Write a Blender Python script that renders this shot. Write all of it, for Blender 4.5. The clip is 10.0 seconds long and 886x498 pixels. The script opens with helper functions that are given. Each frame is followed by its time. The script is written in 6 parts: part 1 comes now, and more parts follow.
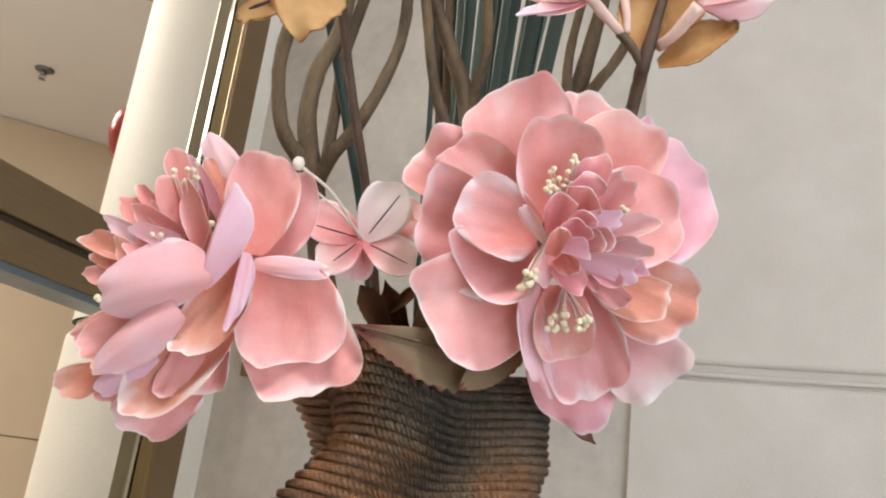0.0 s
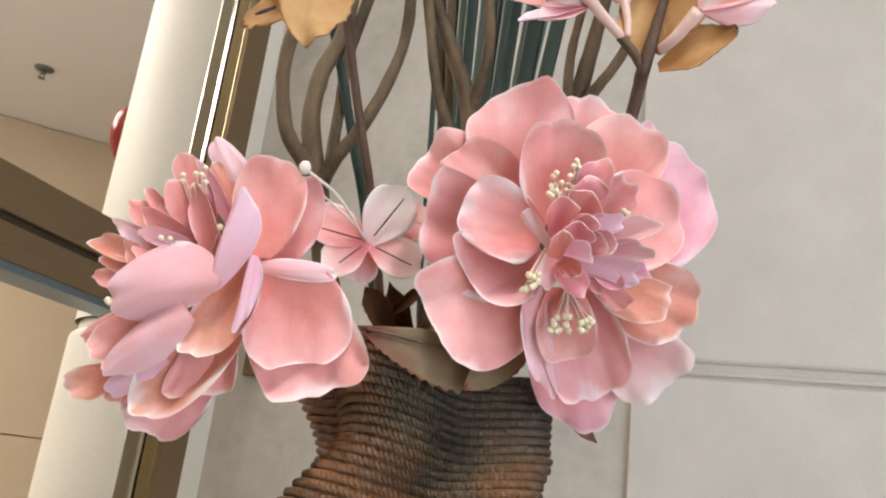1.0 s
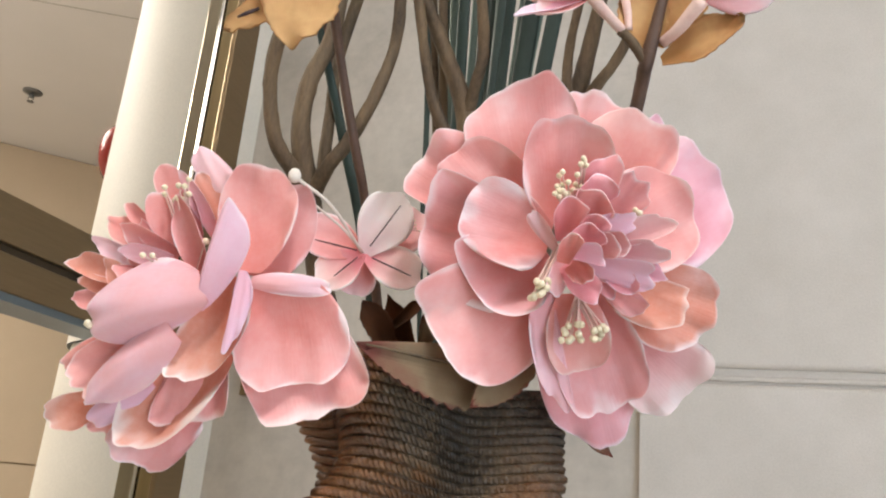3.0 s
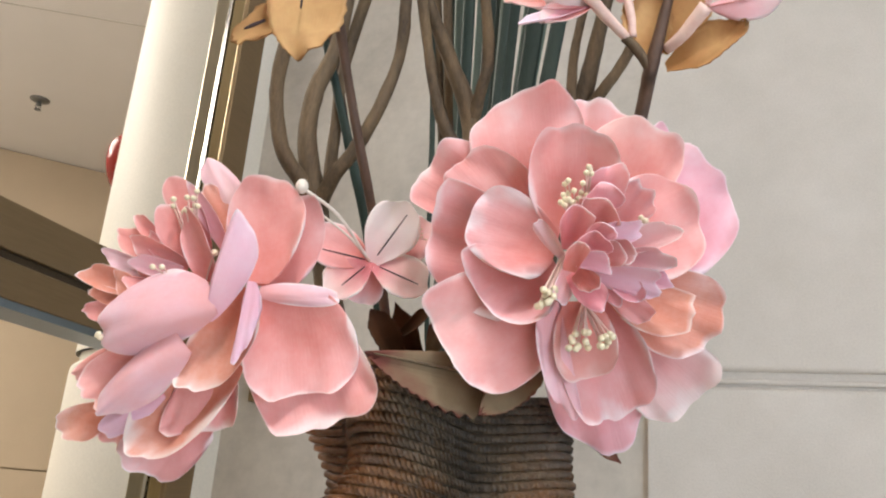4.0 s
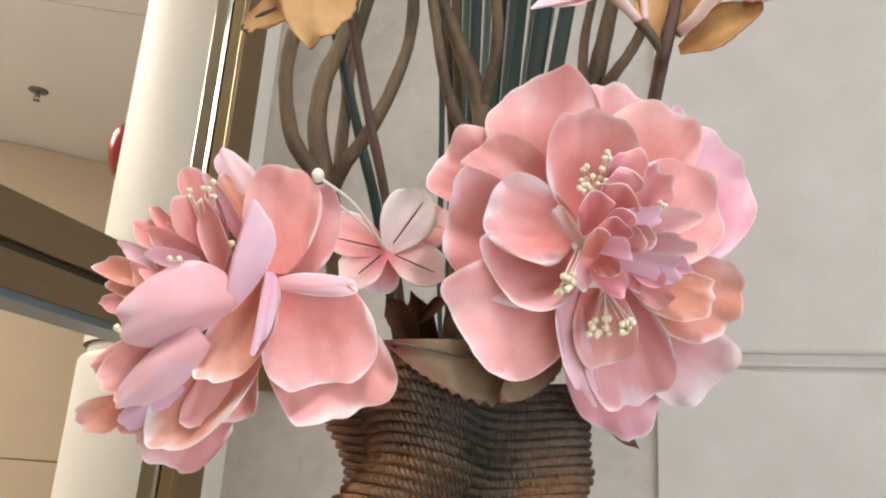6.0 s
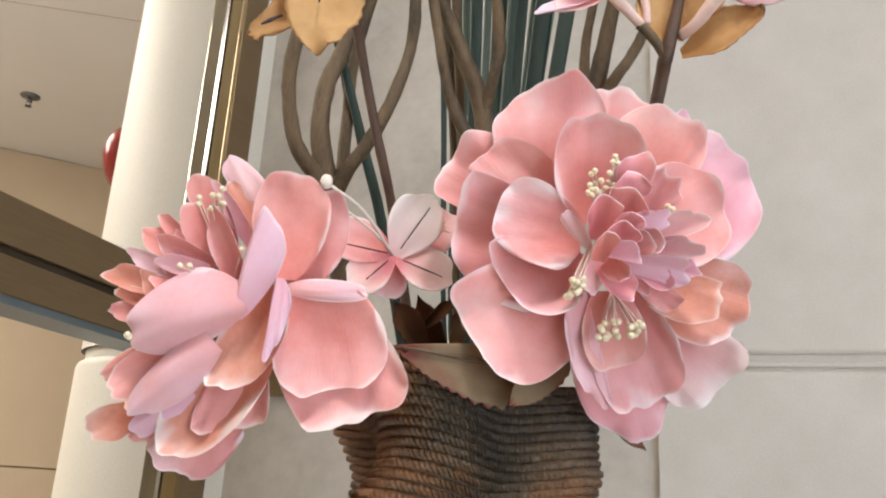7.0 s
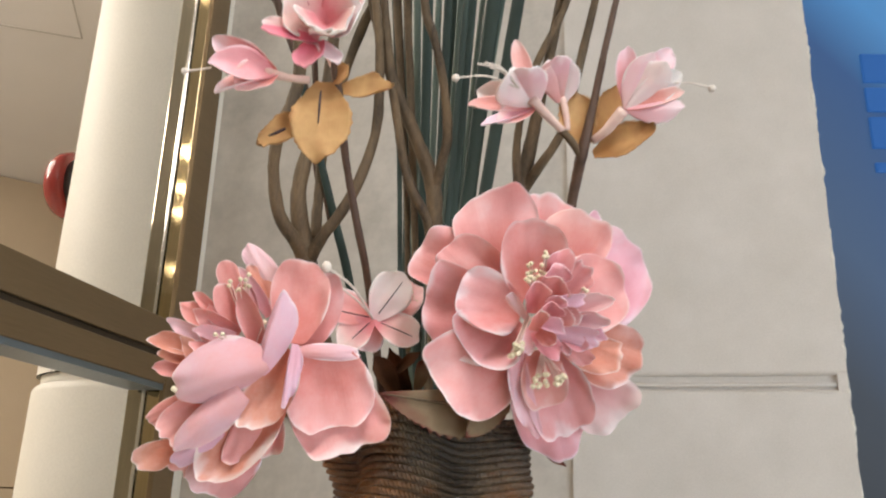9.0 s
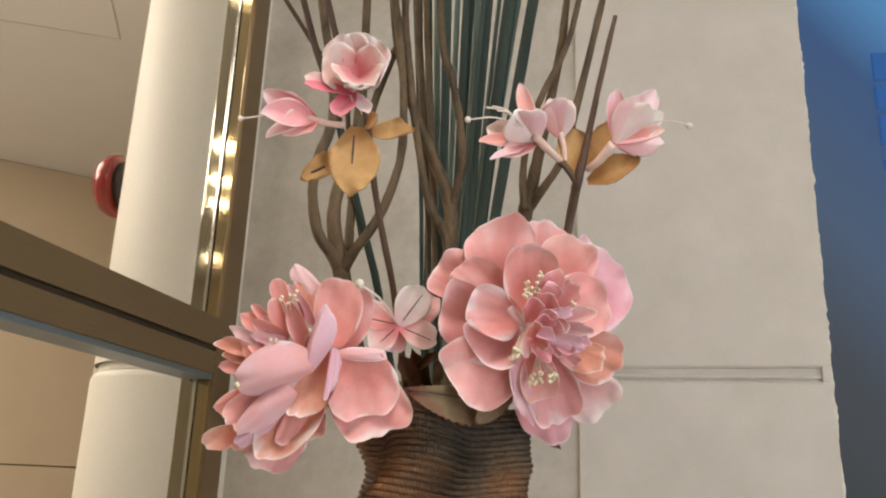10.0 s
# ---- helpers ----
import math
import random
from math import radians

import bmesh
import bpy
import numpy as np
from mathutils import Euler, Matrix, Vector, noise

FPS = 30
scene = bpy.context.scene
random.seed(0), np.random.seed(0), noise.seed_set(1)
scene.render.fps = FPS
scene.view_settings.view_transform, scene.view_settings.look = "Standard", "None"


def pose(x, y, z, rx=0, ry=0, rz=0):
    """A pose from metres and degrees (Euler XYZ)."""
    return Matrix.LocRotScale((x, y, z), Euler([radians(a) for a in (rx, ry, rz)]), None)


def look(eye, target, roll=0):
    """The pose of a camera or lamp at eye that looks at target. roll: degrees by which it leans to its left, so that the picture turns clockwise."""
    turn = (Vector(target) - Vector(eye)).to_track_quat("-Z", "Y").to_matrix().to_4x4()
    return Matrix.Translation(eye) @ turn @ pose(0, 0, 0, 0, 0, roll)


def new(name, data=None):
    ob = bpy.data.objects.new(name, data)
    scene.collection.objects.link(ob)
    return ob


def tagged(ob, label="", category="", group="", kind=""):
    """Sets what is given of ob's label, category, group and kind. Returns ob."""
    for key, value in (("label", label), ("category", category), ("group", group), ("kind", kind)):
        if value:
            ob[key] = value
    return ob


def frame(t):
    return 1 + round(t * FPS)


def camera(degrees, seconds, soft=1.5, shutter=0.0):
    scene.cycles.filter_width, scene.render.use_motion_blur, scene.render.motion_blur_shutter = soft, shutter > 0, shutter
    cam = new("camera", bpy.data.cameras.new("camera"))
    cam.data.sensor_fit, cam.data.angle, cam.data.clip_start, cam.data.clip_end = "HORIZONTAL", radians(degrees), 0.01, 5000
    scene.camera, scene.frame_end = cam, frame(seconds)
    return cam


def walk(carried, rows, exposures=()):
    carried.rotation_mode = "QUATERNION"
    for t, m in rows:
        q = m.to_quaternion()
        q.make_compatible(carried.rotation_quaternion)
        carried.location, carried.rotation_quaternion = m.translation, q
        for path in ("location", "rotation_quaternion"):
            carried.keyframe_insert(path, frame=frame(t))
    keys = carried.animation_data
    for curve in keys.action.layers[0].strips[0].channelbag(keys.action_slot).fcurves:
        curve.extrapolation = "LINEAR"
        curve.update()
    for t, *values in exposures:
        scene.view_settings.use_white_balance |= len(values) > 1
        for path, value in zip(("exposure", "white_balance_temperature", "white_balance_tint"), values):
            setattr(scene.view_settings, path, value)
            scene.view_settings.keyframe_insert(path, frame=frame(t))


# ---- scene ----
cam = camera(56.6, 10.0, 2.1, 0.5)
PATH = [
    (0, (0.086, 0.058, 1.39), (-0.195, 1.951, 1.973), 7.0),
    (0.5, (0.081, 0.053, 1.391), (-0.199, 1.948, 1.966), 7.0),
    (1, (0.084, 0.05, 1.39), (-0.194, 1.944, 1.968), 6.9),
    (1.5, (0.084, 0.05, 1.393), (-0.188, 1.944, 1.975), 6.4),
    (2, (0.08, 0.07, 1.397), (-0.184, 1.962, 1.988), 5.8),
    (2.5, (0.078, 0.076, 1.395), (-0.183, 1.966, 1.995), 5.2),
    (4, (0.078, 0.072, 1.398), (-0.208, 1.955, 2.009), 4.6),
    (4.5, (0.079, 0.071, 1.397), (-0.213, 1.957, 1.998), 4.4),
    (5, (0.076, 0.071, 1.396), (-0.218, 1.959, 1.989), 4.1),
    (5.2, (0.07, 0.069, 1.394), (-0.22, 1.957, 1.988), 4.0),
    (6.3, (0.068, 0.073, 1.4), (-0.213, 1.968, 1.975), 3.7),
    (6.5, (0.066, 0.071, 1.399), (-0.204, 1.964, 1.985), 3.6),
    (7, (0.061, 0.069, 1.399), (-0.207, 1.963, 1.984), 3.2),
    (7.5, (0.051, 0.053, 1.404), (-0.204, 1.947, 1.993), 3.0),
    (8, (0.034, 0.032, 1.401), (-0.158, 1.932, 1.996), 2.5),
    (8.5, (0.027, -0.004, 1.398), (-0.04, 1.9, 2.008), 1.6),
    (9, (0.039, -0.073, 1.4), (-0.023, 1.832, 2.004), 1.6),
    (9.5, (0.056, -0.141, 1.398), (-0.054, 1.766, 1.991), 1.9),
    (10, (0.053, -0.19, 1.394), (-0.072, 1.724, 1.958), 2.1),
]
walk(cam, [(t, look(eye, target, roll)) for t, eye, target, roll in PATH], [(0, -0.02, 6250, 10), (7.9, 0.0, 6250, 10), (8.5, -0.18, 6400, 10), (9.0, -0.12, 6400, 10), (9.5, -0.19, 6450, 10), (10, -0.31, 6800, 10)])

# ---- world and light ----
world = bpy.data.worlds.new("world")
scene.world = world
world.use_nodes = True
wn = world.node_tree.nodes
sky = wn.new("ShaderNodeTexSky")
sky.sky_type, sky.sun_disc = "NISHITA", False
sky.sun_elevation, sky.sun_rotation = radians(40), radians(120)
wn["Background"].inputs[1].default_value = 0.08
world.node_tree.links.new(sky.outputs[0], wn["Background"].inputs[0])


def area_lamp(name, eye, target, size_x, size_y, power, colour):
    data = bpy.data.lights.new(name, "AREA")
    data.shape, data.size, data.size_y, data.energy, data.color = "RECTANGLE", size_x, size_y, power, colour
    ob = new(name, data)
    ob.matrix_world = look(eye, target)
    return ob


# daylight from the shop front behind and to the right
area_lamp("window_daylight", (2.0, -1.6, 1.25), (0.15, 0.7, 1.38), 2.2, 2.2, 74, (0.75, 0.865, 1.0))
# warm recessed lamps overhead
area_lamp("lobby_lamp", (-0.5, -1.0, 3.05), (-0.1, 0.55, 1.5), 1.0, 1.0, 22, (1.0, 0.95, 0.90))


def spot_lamp(name, eye, target, degrees, power, radius, colour):
    data = bpy.data.lights.new(name, "SPOT")
    data.spot_size, data.spot_blend, data.energy, data.shadow_soft_size, data.color = radians(degrees), 0.6, power, radius, colour
    ob = new(name, data)
    ob.matrix_world = look(eye, target)
    return ob


# a ceiling spot trained on the arrangement
spot_lamp("display_spot", (0.35, -0.75, 3.02), (0.035, 0.48, 1.51), 22, 92, 0.08, (1.0, 0.965, 0.95))
area_lamp("lobby_lamp", (0.9, -0.2, 3.05), (0.4, 0.9, 1.5), 0.6, 0.6, 1.5, (1.0, 0.91, 0.80))
# unseen fill lights, added to brighten the corridor and the column
area_lamp("corridor_lamp", (-2.6, 1.6, 3.05), (-2.7, 1.8, 0.0), 1.6, 1.6, 80, (1.0, 0.90, 0.78))
area_lamp("corridor_lamp", (-3.0, 1.0, 3.0), (-0.7, 1.3, 1.7), 0.8, 0.8, 50, (1.0, 0.92, 0.80))


# ---- materials ----
def material(name, rough=0.6, metal=0.0):
    m = bpy.data.materials.new(name)
    m.use_nodes = True
    b = m.node_tree.nodes["Principled BSDF"]
    b.inputs["Roughness"].default_value, b.inputs["Metallic"].default_value = rough, metal
    return m, m.node_tree, b


def add_node(tree, kind, **values):
    n = tree.nodes.new(kind)
    for key, value in values.items():
        n.inputs[key].default_value = value
    return n


def noise_tex(tree, scale, detail=4.0, rough=0.6, stretch=(1, 1, 1)):
    co = tree.nodes.new("ShaderNodeTexCoord")
    mp = add_node(tree, "ShaderNodeMapping", Scale=stretch)
    n = add_node(tree, "ShaderNodeTexNoise", Scale=scale, Detail=detail, Roughness=rough)
    tree.links.new(co.outputs["Object"], mp.inputs["Vector"])
    tree.links.new(mp.outputs["Vector"], n.inputs["Vector"])
    return n.outputs["Fac"]


def ramp(tree, fac, *stops):
    r = tree.nodes.new("ShaderNodeValToRGB")
    while len(r.color_ramp.elements) < len(stops):
        r.color_ramp.elements.new(0.5)
    for e, (p, c) in zip(r.color_ramp.elements, stops):
        e.position, e.color = p, (*c, 1)
    tree.links.new(fac, r.inputs[0])
    return r.outputs[0]


def mixed(tree, fac, a, b, how="MIX"):
    n = tree.nodes.new("ShaderNodeMix")
    n.data_type, n.blend_type = "RGBA", how
    for slot, v in ((0, fac), (6, a), (7, b)):
        if isinstance(v, bpy.types.NodeSocket):
            tree.links.new(v, n.inputs[slot])
        elif slot == 0:
            n.inputs[slot].default_value = v
        else:
            n.inputs[slot].default_value = (*v, 1)
    return n.outputs[2]


def bump(tree, bsdf, height, strength=0.3, distance=0.002):
    n = add_node(tree, "ShaderNodeBump", Strength=strength, Distance=distance)
    tree.links.new(height, n.inputs["Height"])
    tree.links.new(n.outputs["Normal"], bsdf.inputs["Normal"])


def mottled(name, dark, light, scale, rough=0.6, metal=0.0, fine=400.0, relief=0.2, stretch=(1, 1, 1), depth=0.001):
    m, tree, b = material(name, rough, metal)
    big = noise_tex(tree, scale, 5.0, 0.6, stretch)
    small = noise_tex(tree, fine, 3.0, 0.6, stretch)
    c = ramp(tree, big, (0.3, dark), (0.7, light))
    c = mixed(tree, 0.22, c, ramp(tree, small, (0.3, tuple(v * 0.7 for v in dark)), (0.7, light)))
    tree.links.new(c, b.inputs["Base Color"])
    bump(tree, b, small, relief, depth)
    return m


FABRIC = mottled("woven_wallcovering", (0.575, 0.52, 0.45), (0.665, 0.605, 0.535), 12.0, 0.9, 0, 420.0, 0.5, (1, 1, 1), 0.0006)
STONE = mottled("beige_marble", (0.42, 0.375, 0.315), (0.58, 0.525, 0.45), 9.0, 0.45, 0, 60.0, 0.05)
PLASTER = mottled("cream_plaster", (0.70, 0.65, 0.55), (0.76, 0.71, 0.61), 4.0, 0.6, 0, 300.0, 0.06)
CEILING = mottled("ceiling_paint", (0.74, 0.71, 0.68), (0.78, 0.75, 0.72), 2.0, 0.85, 0, 200.0, 0.05)
FARWALL = mottled("tan_wall_panel", (0.48, 0.38, 0.26), (0.54, 0.43, 0.30), 3.0, 0.7, 0, 200.0, 0.05)
FLOOR = mottled("floor_stone", (0.66, 0.60, 0.52), (0.76, 0.70, 0.62), 6.0, 0.35, 0, 80.0, 0.03)
BRASS = mottled("polished_brass", (0.40, 0.31, 0.17), (0.52, 0.42, 0.25), 12.0, 0.06, 1.0, 300.0, 0.03, (1, 1, 0.05))
CHAMPAGNE = mottled("champagne_metal", (0.36, 0.32, 0.23), (0.48, 0.43, 0.33), 12.0, 0.06, 1.0, 300.0, 0.02, (1, 1, 0.05))
STEEL = mottled("polished_steel", (0.62, 0.60, 0.55), (0.72, 0.70, 0.66), 12.0, 0.12, 1.0, 300.0, 0.02, (1, 1, 0.05))
BRONZE = mottled("brushed_bronze", (0.21, 0.145, 0.075), (0.26, 0.185, 0.10), 10.0, 0.38, 0.75, 500.0, 0.05, (1, 0.05, 1))
# bronze darkened to paint the shade inside the rail groove
SHADEDBRONZE = mottled("shadowed_bronze", (0.06, 0.042, 0.024), (0.08, 0.056, 0.032), 10.0, 0.5, 0.5, 500.0, 0.05)
UNDERSIDE = mottled("grey_blue_gasket", (0.10, 0.13, 0.14), (0.13, 0.16, 0.17), 10.0, 0.35, 0, 300.0, 0.03)
RED = mottled("red_enamel", (0.23, 0.022, 0.016), (0.28, 0.03, 0.022), 10.0, 0.22, 0, 300.0, 0.02)
BLACK = mottled("black_metal", (0.03, 0.025, 0.022), (0.05, 0.04, 0.035), 30.0, 0.5, 0, 300.0, 0.05)
BARK = mottled("grey_brown_branch", (0.024, 0.014, 0.006), (0.19, 0.125, 0.062), 55.0, 0.75, 0, 500.0, 0.5, (1, 1, 0.25), 0.0008)
TWIG = mottled("reddish_stem", (0.045, 0.022, 0.012), (0.13, 0.07, 0.04), 70.0, 0.6, 0, 600.0, 0.5, (1, 1, 0.3), 0.0006)
REED = mottled("dark_green_reed", (0.009, 0.022, 0.016), (0.032, 0.056, 0.04), 40.0, 0.6, 0, 700.0, 0.2, (1, 1, 0.04), 0.0005)
PALEREED = mottled("grey_green_reed", (0.10, 0.145, 0.115), (0.18, 0.23, 0.185), 40.0, 0.5, 0, 700.0, 0.2, (1, 1, 0.04), 0.0005)
ANTHER = mottled("cream_anther", (0.72, 0.60, 0.38), (0.85, 0.76, 0.55), 200.0, 0.5, 0, 900.0, 0.2)
FILAMENT = mottled("pink_cream_filament", (0.72, 0.45, 0.38), (0.82, 0.62, 0.52), 100.0, 0.6, 0, 900.0, 0.1)
WHITE_CORD = mottled("cream_cord", (0.66, 0.56, 0.47), (0.78, 0.70, 0.60), 100.0, 0.6, 0, 900.0, 0.1)
INK = mottled("dark_vein", (0.03, 0.015, 0.015), (0.06, 0.03, 0.03), 100.0, 0.7, 0, 900.0, 0.1)


def petal_material(name, heart, middle, rim, back, spots=0.95):
    """Foam petal: coloured from heart to pale rim along its own length and width; the outer face leans to another pink."""
    m, tree, b = material(name, 0.8)
    b.inputs["Specular IOR Level"].default_value = 0.1
    uv = tree.nodes.new("ShaderNodeUVMap")
    uv.uv_map = "leaf"
    sep = tree.nodes.new("ShaderNodeSeparateXYZ")
    tree.links.new(uv.outputs[0], sep.inputs[0])
    grain = noise_tex(tree, 34.0, 3.0, 0.55)
    fine = noise_tex(tree, 420.0, 3.0, 0.6)
    blotch = tree.nodes.new("ShaderNodeMath")
    blotch.operation = "MULTIPLY_ADD"
    blotch.inputs[1].default_value, blotch.inputs[2].default_value = spots, -spots / 2
    tree.links.new(grain, blotch.inputs[0])
    along = tree.nodes.new("ShaderNodeMath")
    along.operation = "ADD"
    tree.links.new(sep.outputs[0], along.inputs[0])
    tree.links.new(blotch.outputs[0], along.inputs[1])
    inner = ramp(tree, along.outputs[0], (0.10, heart), (0.54, middle), (0.93, rim))
    outer = ramp(tree, along.outputs[0], (0.10, middle), (0.55, back), (0.96, rim))
    c = mixed(tree, sep.outputs[1], inner, outer)
    info = tree.nodes.new("ShaderNodeObjectInfo")
    tint = ramp(tree, info.outputs["Random"], (0.0, (1.0, 0.94, 0.92)), (0.5, (1.0, 1.0, 1.0)), (1.0, (0.97, 0.95, 1.0)))
    c = mixed(tree, 1.0, c, tint, "MULTIPLY")
    c = mixed(tree, 0.10, c, ramp(tree, fine, (0.3, middle), (0.7, rim)))
    tree.links.new(c, b.inputs["Base Color"])
    b.inputs["Subsurface Weight"].default_value = 0.12
    b.inputs["Subsurface Radius"].default_value = (0.007, 0.0035, 0.003)
    # fine creases that run along the petal
    wave = add_node(tree, "ShaderNodeTexNoise", Scale=1.0, Detail=3.0)
    mp = add_node(tree, "ShaderNodeMapping", Scale=(4.0, 22.0, 1.0))
    uv2 = tree.nodes.new("ShaderNodeUVMap")
    uv2.uv_map = "crease"
    tree.links.new(uv2.outputs[0], mp.inputs[0])
    tree.links.new(mp.outputs[0], wave.inputs["Vector"])
    bump(tree, b, wave.outputs["Fac"], 0.22, 0.0010)
    # light shines through the thin foam
    thin = tree.nodes.new("ShaderNodeBsdfTranslucent")
    tree.links.new(c, thin.inputs["Color"])
    both = add_node(tree, "ShaderNodeMixShader", Fac=0.24)
    tree.links.new(b.outputs[0], both.inputs[1])
    tree.links.new(thin.outputs[0], both.inputs[2])
    tree.links.new(both.outputs[0], tree.nodes["Material Output"].inputs["Surface"])
    return m


PINK = petal_material("pink_foam_petal", (0.78, 0.27, 0.23), (0.88, 0.46, 0.43), (0.96, 0.82, 0.79), (0.89, 0.59, 0.63))
CORAL = petal_material("coral_foam_petal", (0.68, 0.22, 0.13), (0.80, 0.40, 0.29), (0.95, 0.85, 0.80), (0.89, 0.54, 0.56))
MAUVE = petal_material("mauve_foam_petal", (0.80, 0.30, 0.31), (0.90, 0.49, 0.51), (0.97, 0.83, 0.85), (0.91, 0.60, 0.65))
LILAC = petal_material("lilac_foam_petal", (0.79, 0.31, 0.36), (0.87, 0.51, 0.58), (0.95, 0.82, 0.87), (0.87, 0.60, 0.69))
WHITE = petal_material("white_pink_petal", (0.78, 0.36, 0.36), (0.90, 0.66, 0.64), (0.95, 0.87, 0.85), (0.88, 0.60, 0.64))
HEART = petal_material("bright_heart_petal", (0.84, 0.30, 0.31), (0.92, 0.48, 0.49), (0.98, 0.82, 0.85), (0.92, 0.62, 0.68))
SALMON = petal_material("salmon_foam_petal", (0.74, 0.25, 0.21), (0.85, 0.43, 0.38), (0.95, 0.76, 0.72), (0.87, 0.53, 0.51))
PALE = petal_material("ivory_petal", (0.87, 0.64, 0.62), (0.93, 0.84, 0.80), (0.95, 0.92, 0.88), (0.90, 0.74, 0.73))
BLUSH = petal_material("white_rimmed_petal", (0.74, 0.22, 0.24), (0.88, 0.58, 0.53), (0.95, 0.90, 0.84), (0.90, 0.74, 0.70))
HOT = petal_material("bright_pink_petal", (0.70, 0.12, 0.17), (0.80, 0.22, 0.28), (0.86, 0.40, 0.44), (0.76, 0.30, 0.34))
SEAM = mottled("grey_seam", (0.46, 0.43, 0.39), (0.52, 0.49, 0.45), 5.0, 0.9)
LEAF = petal_material("yellowed_leaf", (0.46, 0.24, 0.09), (0.66, 0.41, 0.18), (0.48, 0.26, 0.11), (0.42, 0.22, 0.08), 1.3)
DARKLEAF = petal_material("dark_dry_leaf", (0.05, 0.025, 0.012), (0.11, 0.05, 0.022), (0.08, 0.035, 0.02), (0.06, 0.03, 0.015))
BROWNLEAF = petal_material("tan_leaf", (0.20, 0.135, 0.07), (0.27, 0.20, 0.115), (0.19, 0.06, 0.045), (0.15, 0.08, 0.04))


# ---- building helpers ----
def part(name, bm, mat, parent=None, label=""):
    me = bpy.data.meshes.new(name)
    bm.normal_update()
    bm.to_mesh(me)
    bm.free()
    for p in me.polygons:
        p.use_smooth = True
    if mat:
        me.materials.append(mat)
    ob = new(name, me)
    if parent:
        ob.parent = parent
    if label:
        ob["label"] = label
    return ob


def thing(name, place, label, category, group=""):
    """An empty at the base of a thing; its parts are built in world metres and hung under it."""
    ob = new(name)
    ob.location = place
    ob.empty_display_size = 0.02
    return tagged(ob, label, category, group)


def under(ob, parent):
    """Hangs a part that was built in world metres under its thing."""
    ob.parent = parent
    at = parent.location.copy()
    top = parent
    while top.parent:
        top = top.parent
        at += top.location
    ob.location = ob.location - at
    return ob


def flat(ob):
    for p in ob.data.polygons:
        p.use_smooth = False
    return ob


def box_bm(x0, x1, y0, y1, z0, z1, bevel=0.0, bm=None):
    bm = bm or bmesh.new()
    r = bmesh.ops.create_cube(bm, size=1.0)
    for v in r["verts"]:
        v.co = Vector(((x0 + x1) / 2 + v.co.x * (x1 - x0), (y0 + y1) / 2 + v.co.y * (y1 - y0), (z0 + z1) / 2 + v.co.z * (z1 - z0)))
    if bevel:
        edges = [e for e in bm.edges if e.verts[0] in r["verts"]]
        bmesh.ops.bevel(bm, geom=edges, offset=bevel, segments=2, affect="EDGES", profile=0.5)
    return bm


def structure(name, bm, mat, label, category, m=None):
    ob = flat(part(name, bm, mat))
    if m:
        ob.matrix_world = m
    return tagged(ob, label, category, kind="structure")


def smooth_line(pts, steps=5):
    """Points of a Catmull-Rom line through pts (any number of values each)."""
    p = [np.array(q, float) for q in pts]
    p = [2 * p[0] - p[1]] + p + [2 * p[-1] - p[-2]]
    out = []
    for i in range(1, len(p) - 2):
        for k in range(steps):
            s = k / steps
            out.append(0.5 * (2 * p[i] + (p[i + 1] - p[i - 1]) * s + (2 * p[i - 1] - 5 * p[i] + 4 * p[i + 1] - p[i + 2]) * s**2 + (3 * p[i] - p[i - 1] - 3 * p[i + 1] + p[i + 2]) * s**3))
    out.append(p[-2])
    return out


def tube_bm(pts, segs=8, knobs=0.0, steps=5, bm=None, flatten=1.0, seed=0):
    """A tapered tube through pts, each x, y, z, radius."""
    bm = bm or bmesh.new()
    line = smooth_line(pts, steps)
    rings = []
    for i, q in enumerate(line):
        a, b = line[max(i - 1, 0)], line[min(i + 1, len(line) - 1)]
        d = Vector(b[:3] - a[:3]).normalized()
        s = d.cross(Vector((0.1, 1, 0.05))).normalized()
        u = s.cross(d)
        ring = []
        for k in range(segs):
            w = 2 * math.pi * k / segs
            c = Vector(q[:3])
            r = max(q[3], 0.0002) * (1 + knobs * noise.noise(c * 160 + Vector((k, seed, 0)) * 0.7) + knobs * 0.8 * noise.noise(c * 45 + Vector((seed, 0, 3))))
            ring.append(bm.verts.new(c + s * math.cos(w) * r + u * math.sin(w) * r * flatten))
        rings.append(ring)
    for r0, r1 in zip(rings, rings[1:]):
        for k in range(segs):
            bm.faces.new((r0[k], r0[(k + 1) % segs], r1[(k + 1) % segs], r1[k]))
    bm.faces.new(rings[0][::-1])
    bm.faces.new(rings[-1])
    return bm


def bead_bm(c, r, bm=None, stretch=(1, 1, 1)):
    bm = bm or bmesh.new()
    res = bmesh.ops.create_icosphere(bm, subdivisions=2, radius=r)
    for v in res["verts"]:
        v.co = Vector(c) + Vector((v.co.x * stretch[0], v.co.y * stretch[1], v.co.z * stretch[2]))
    return bm


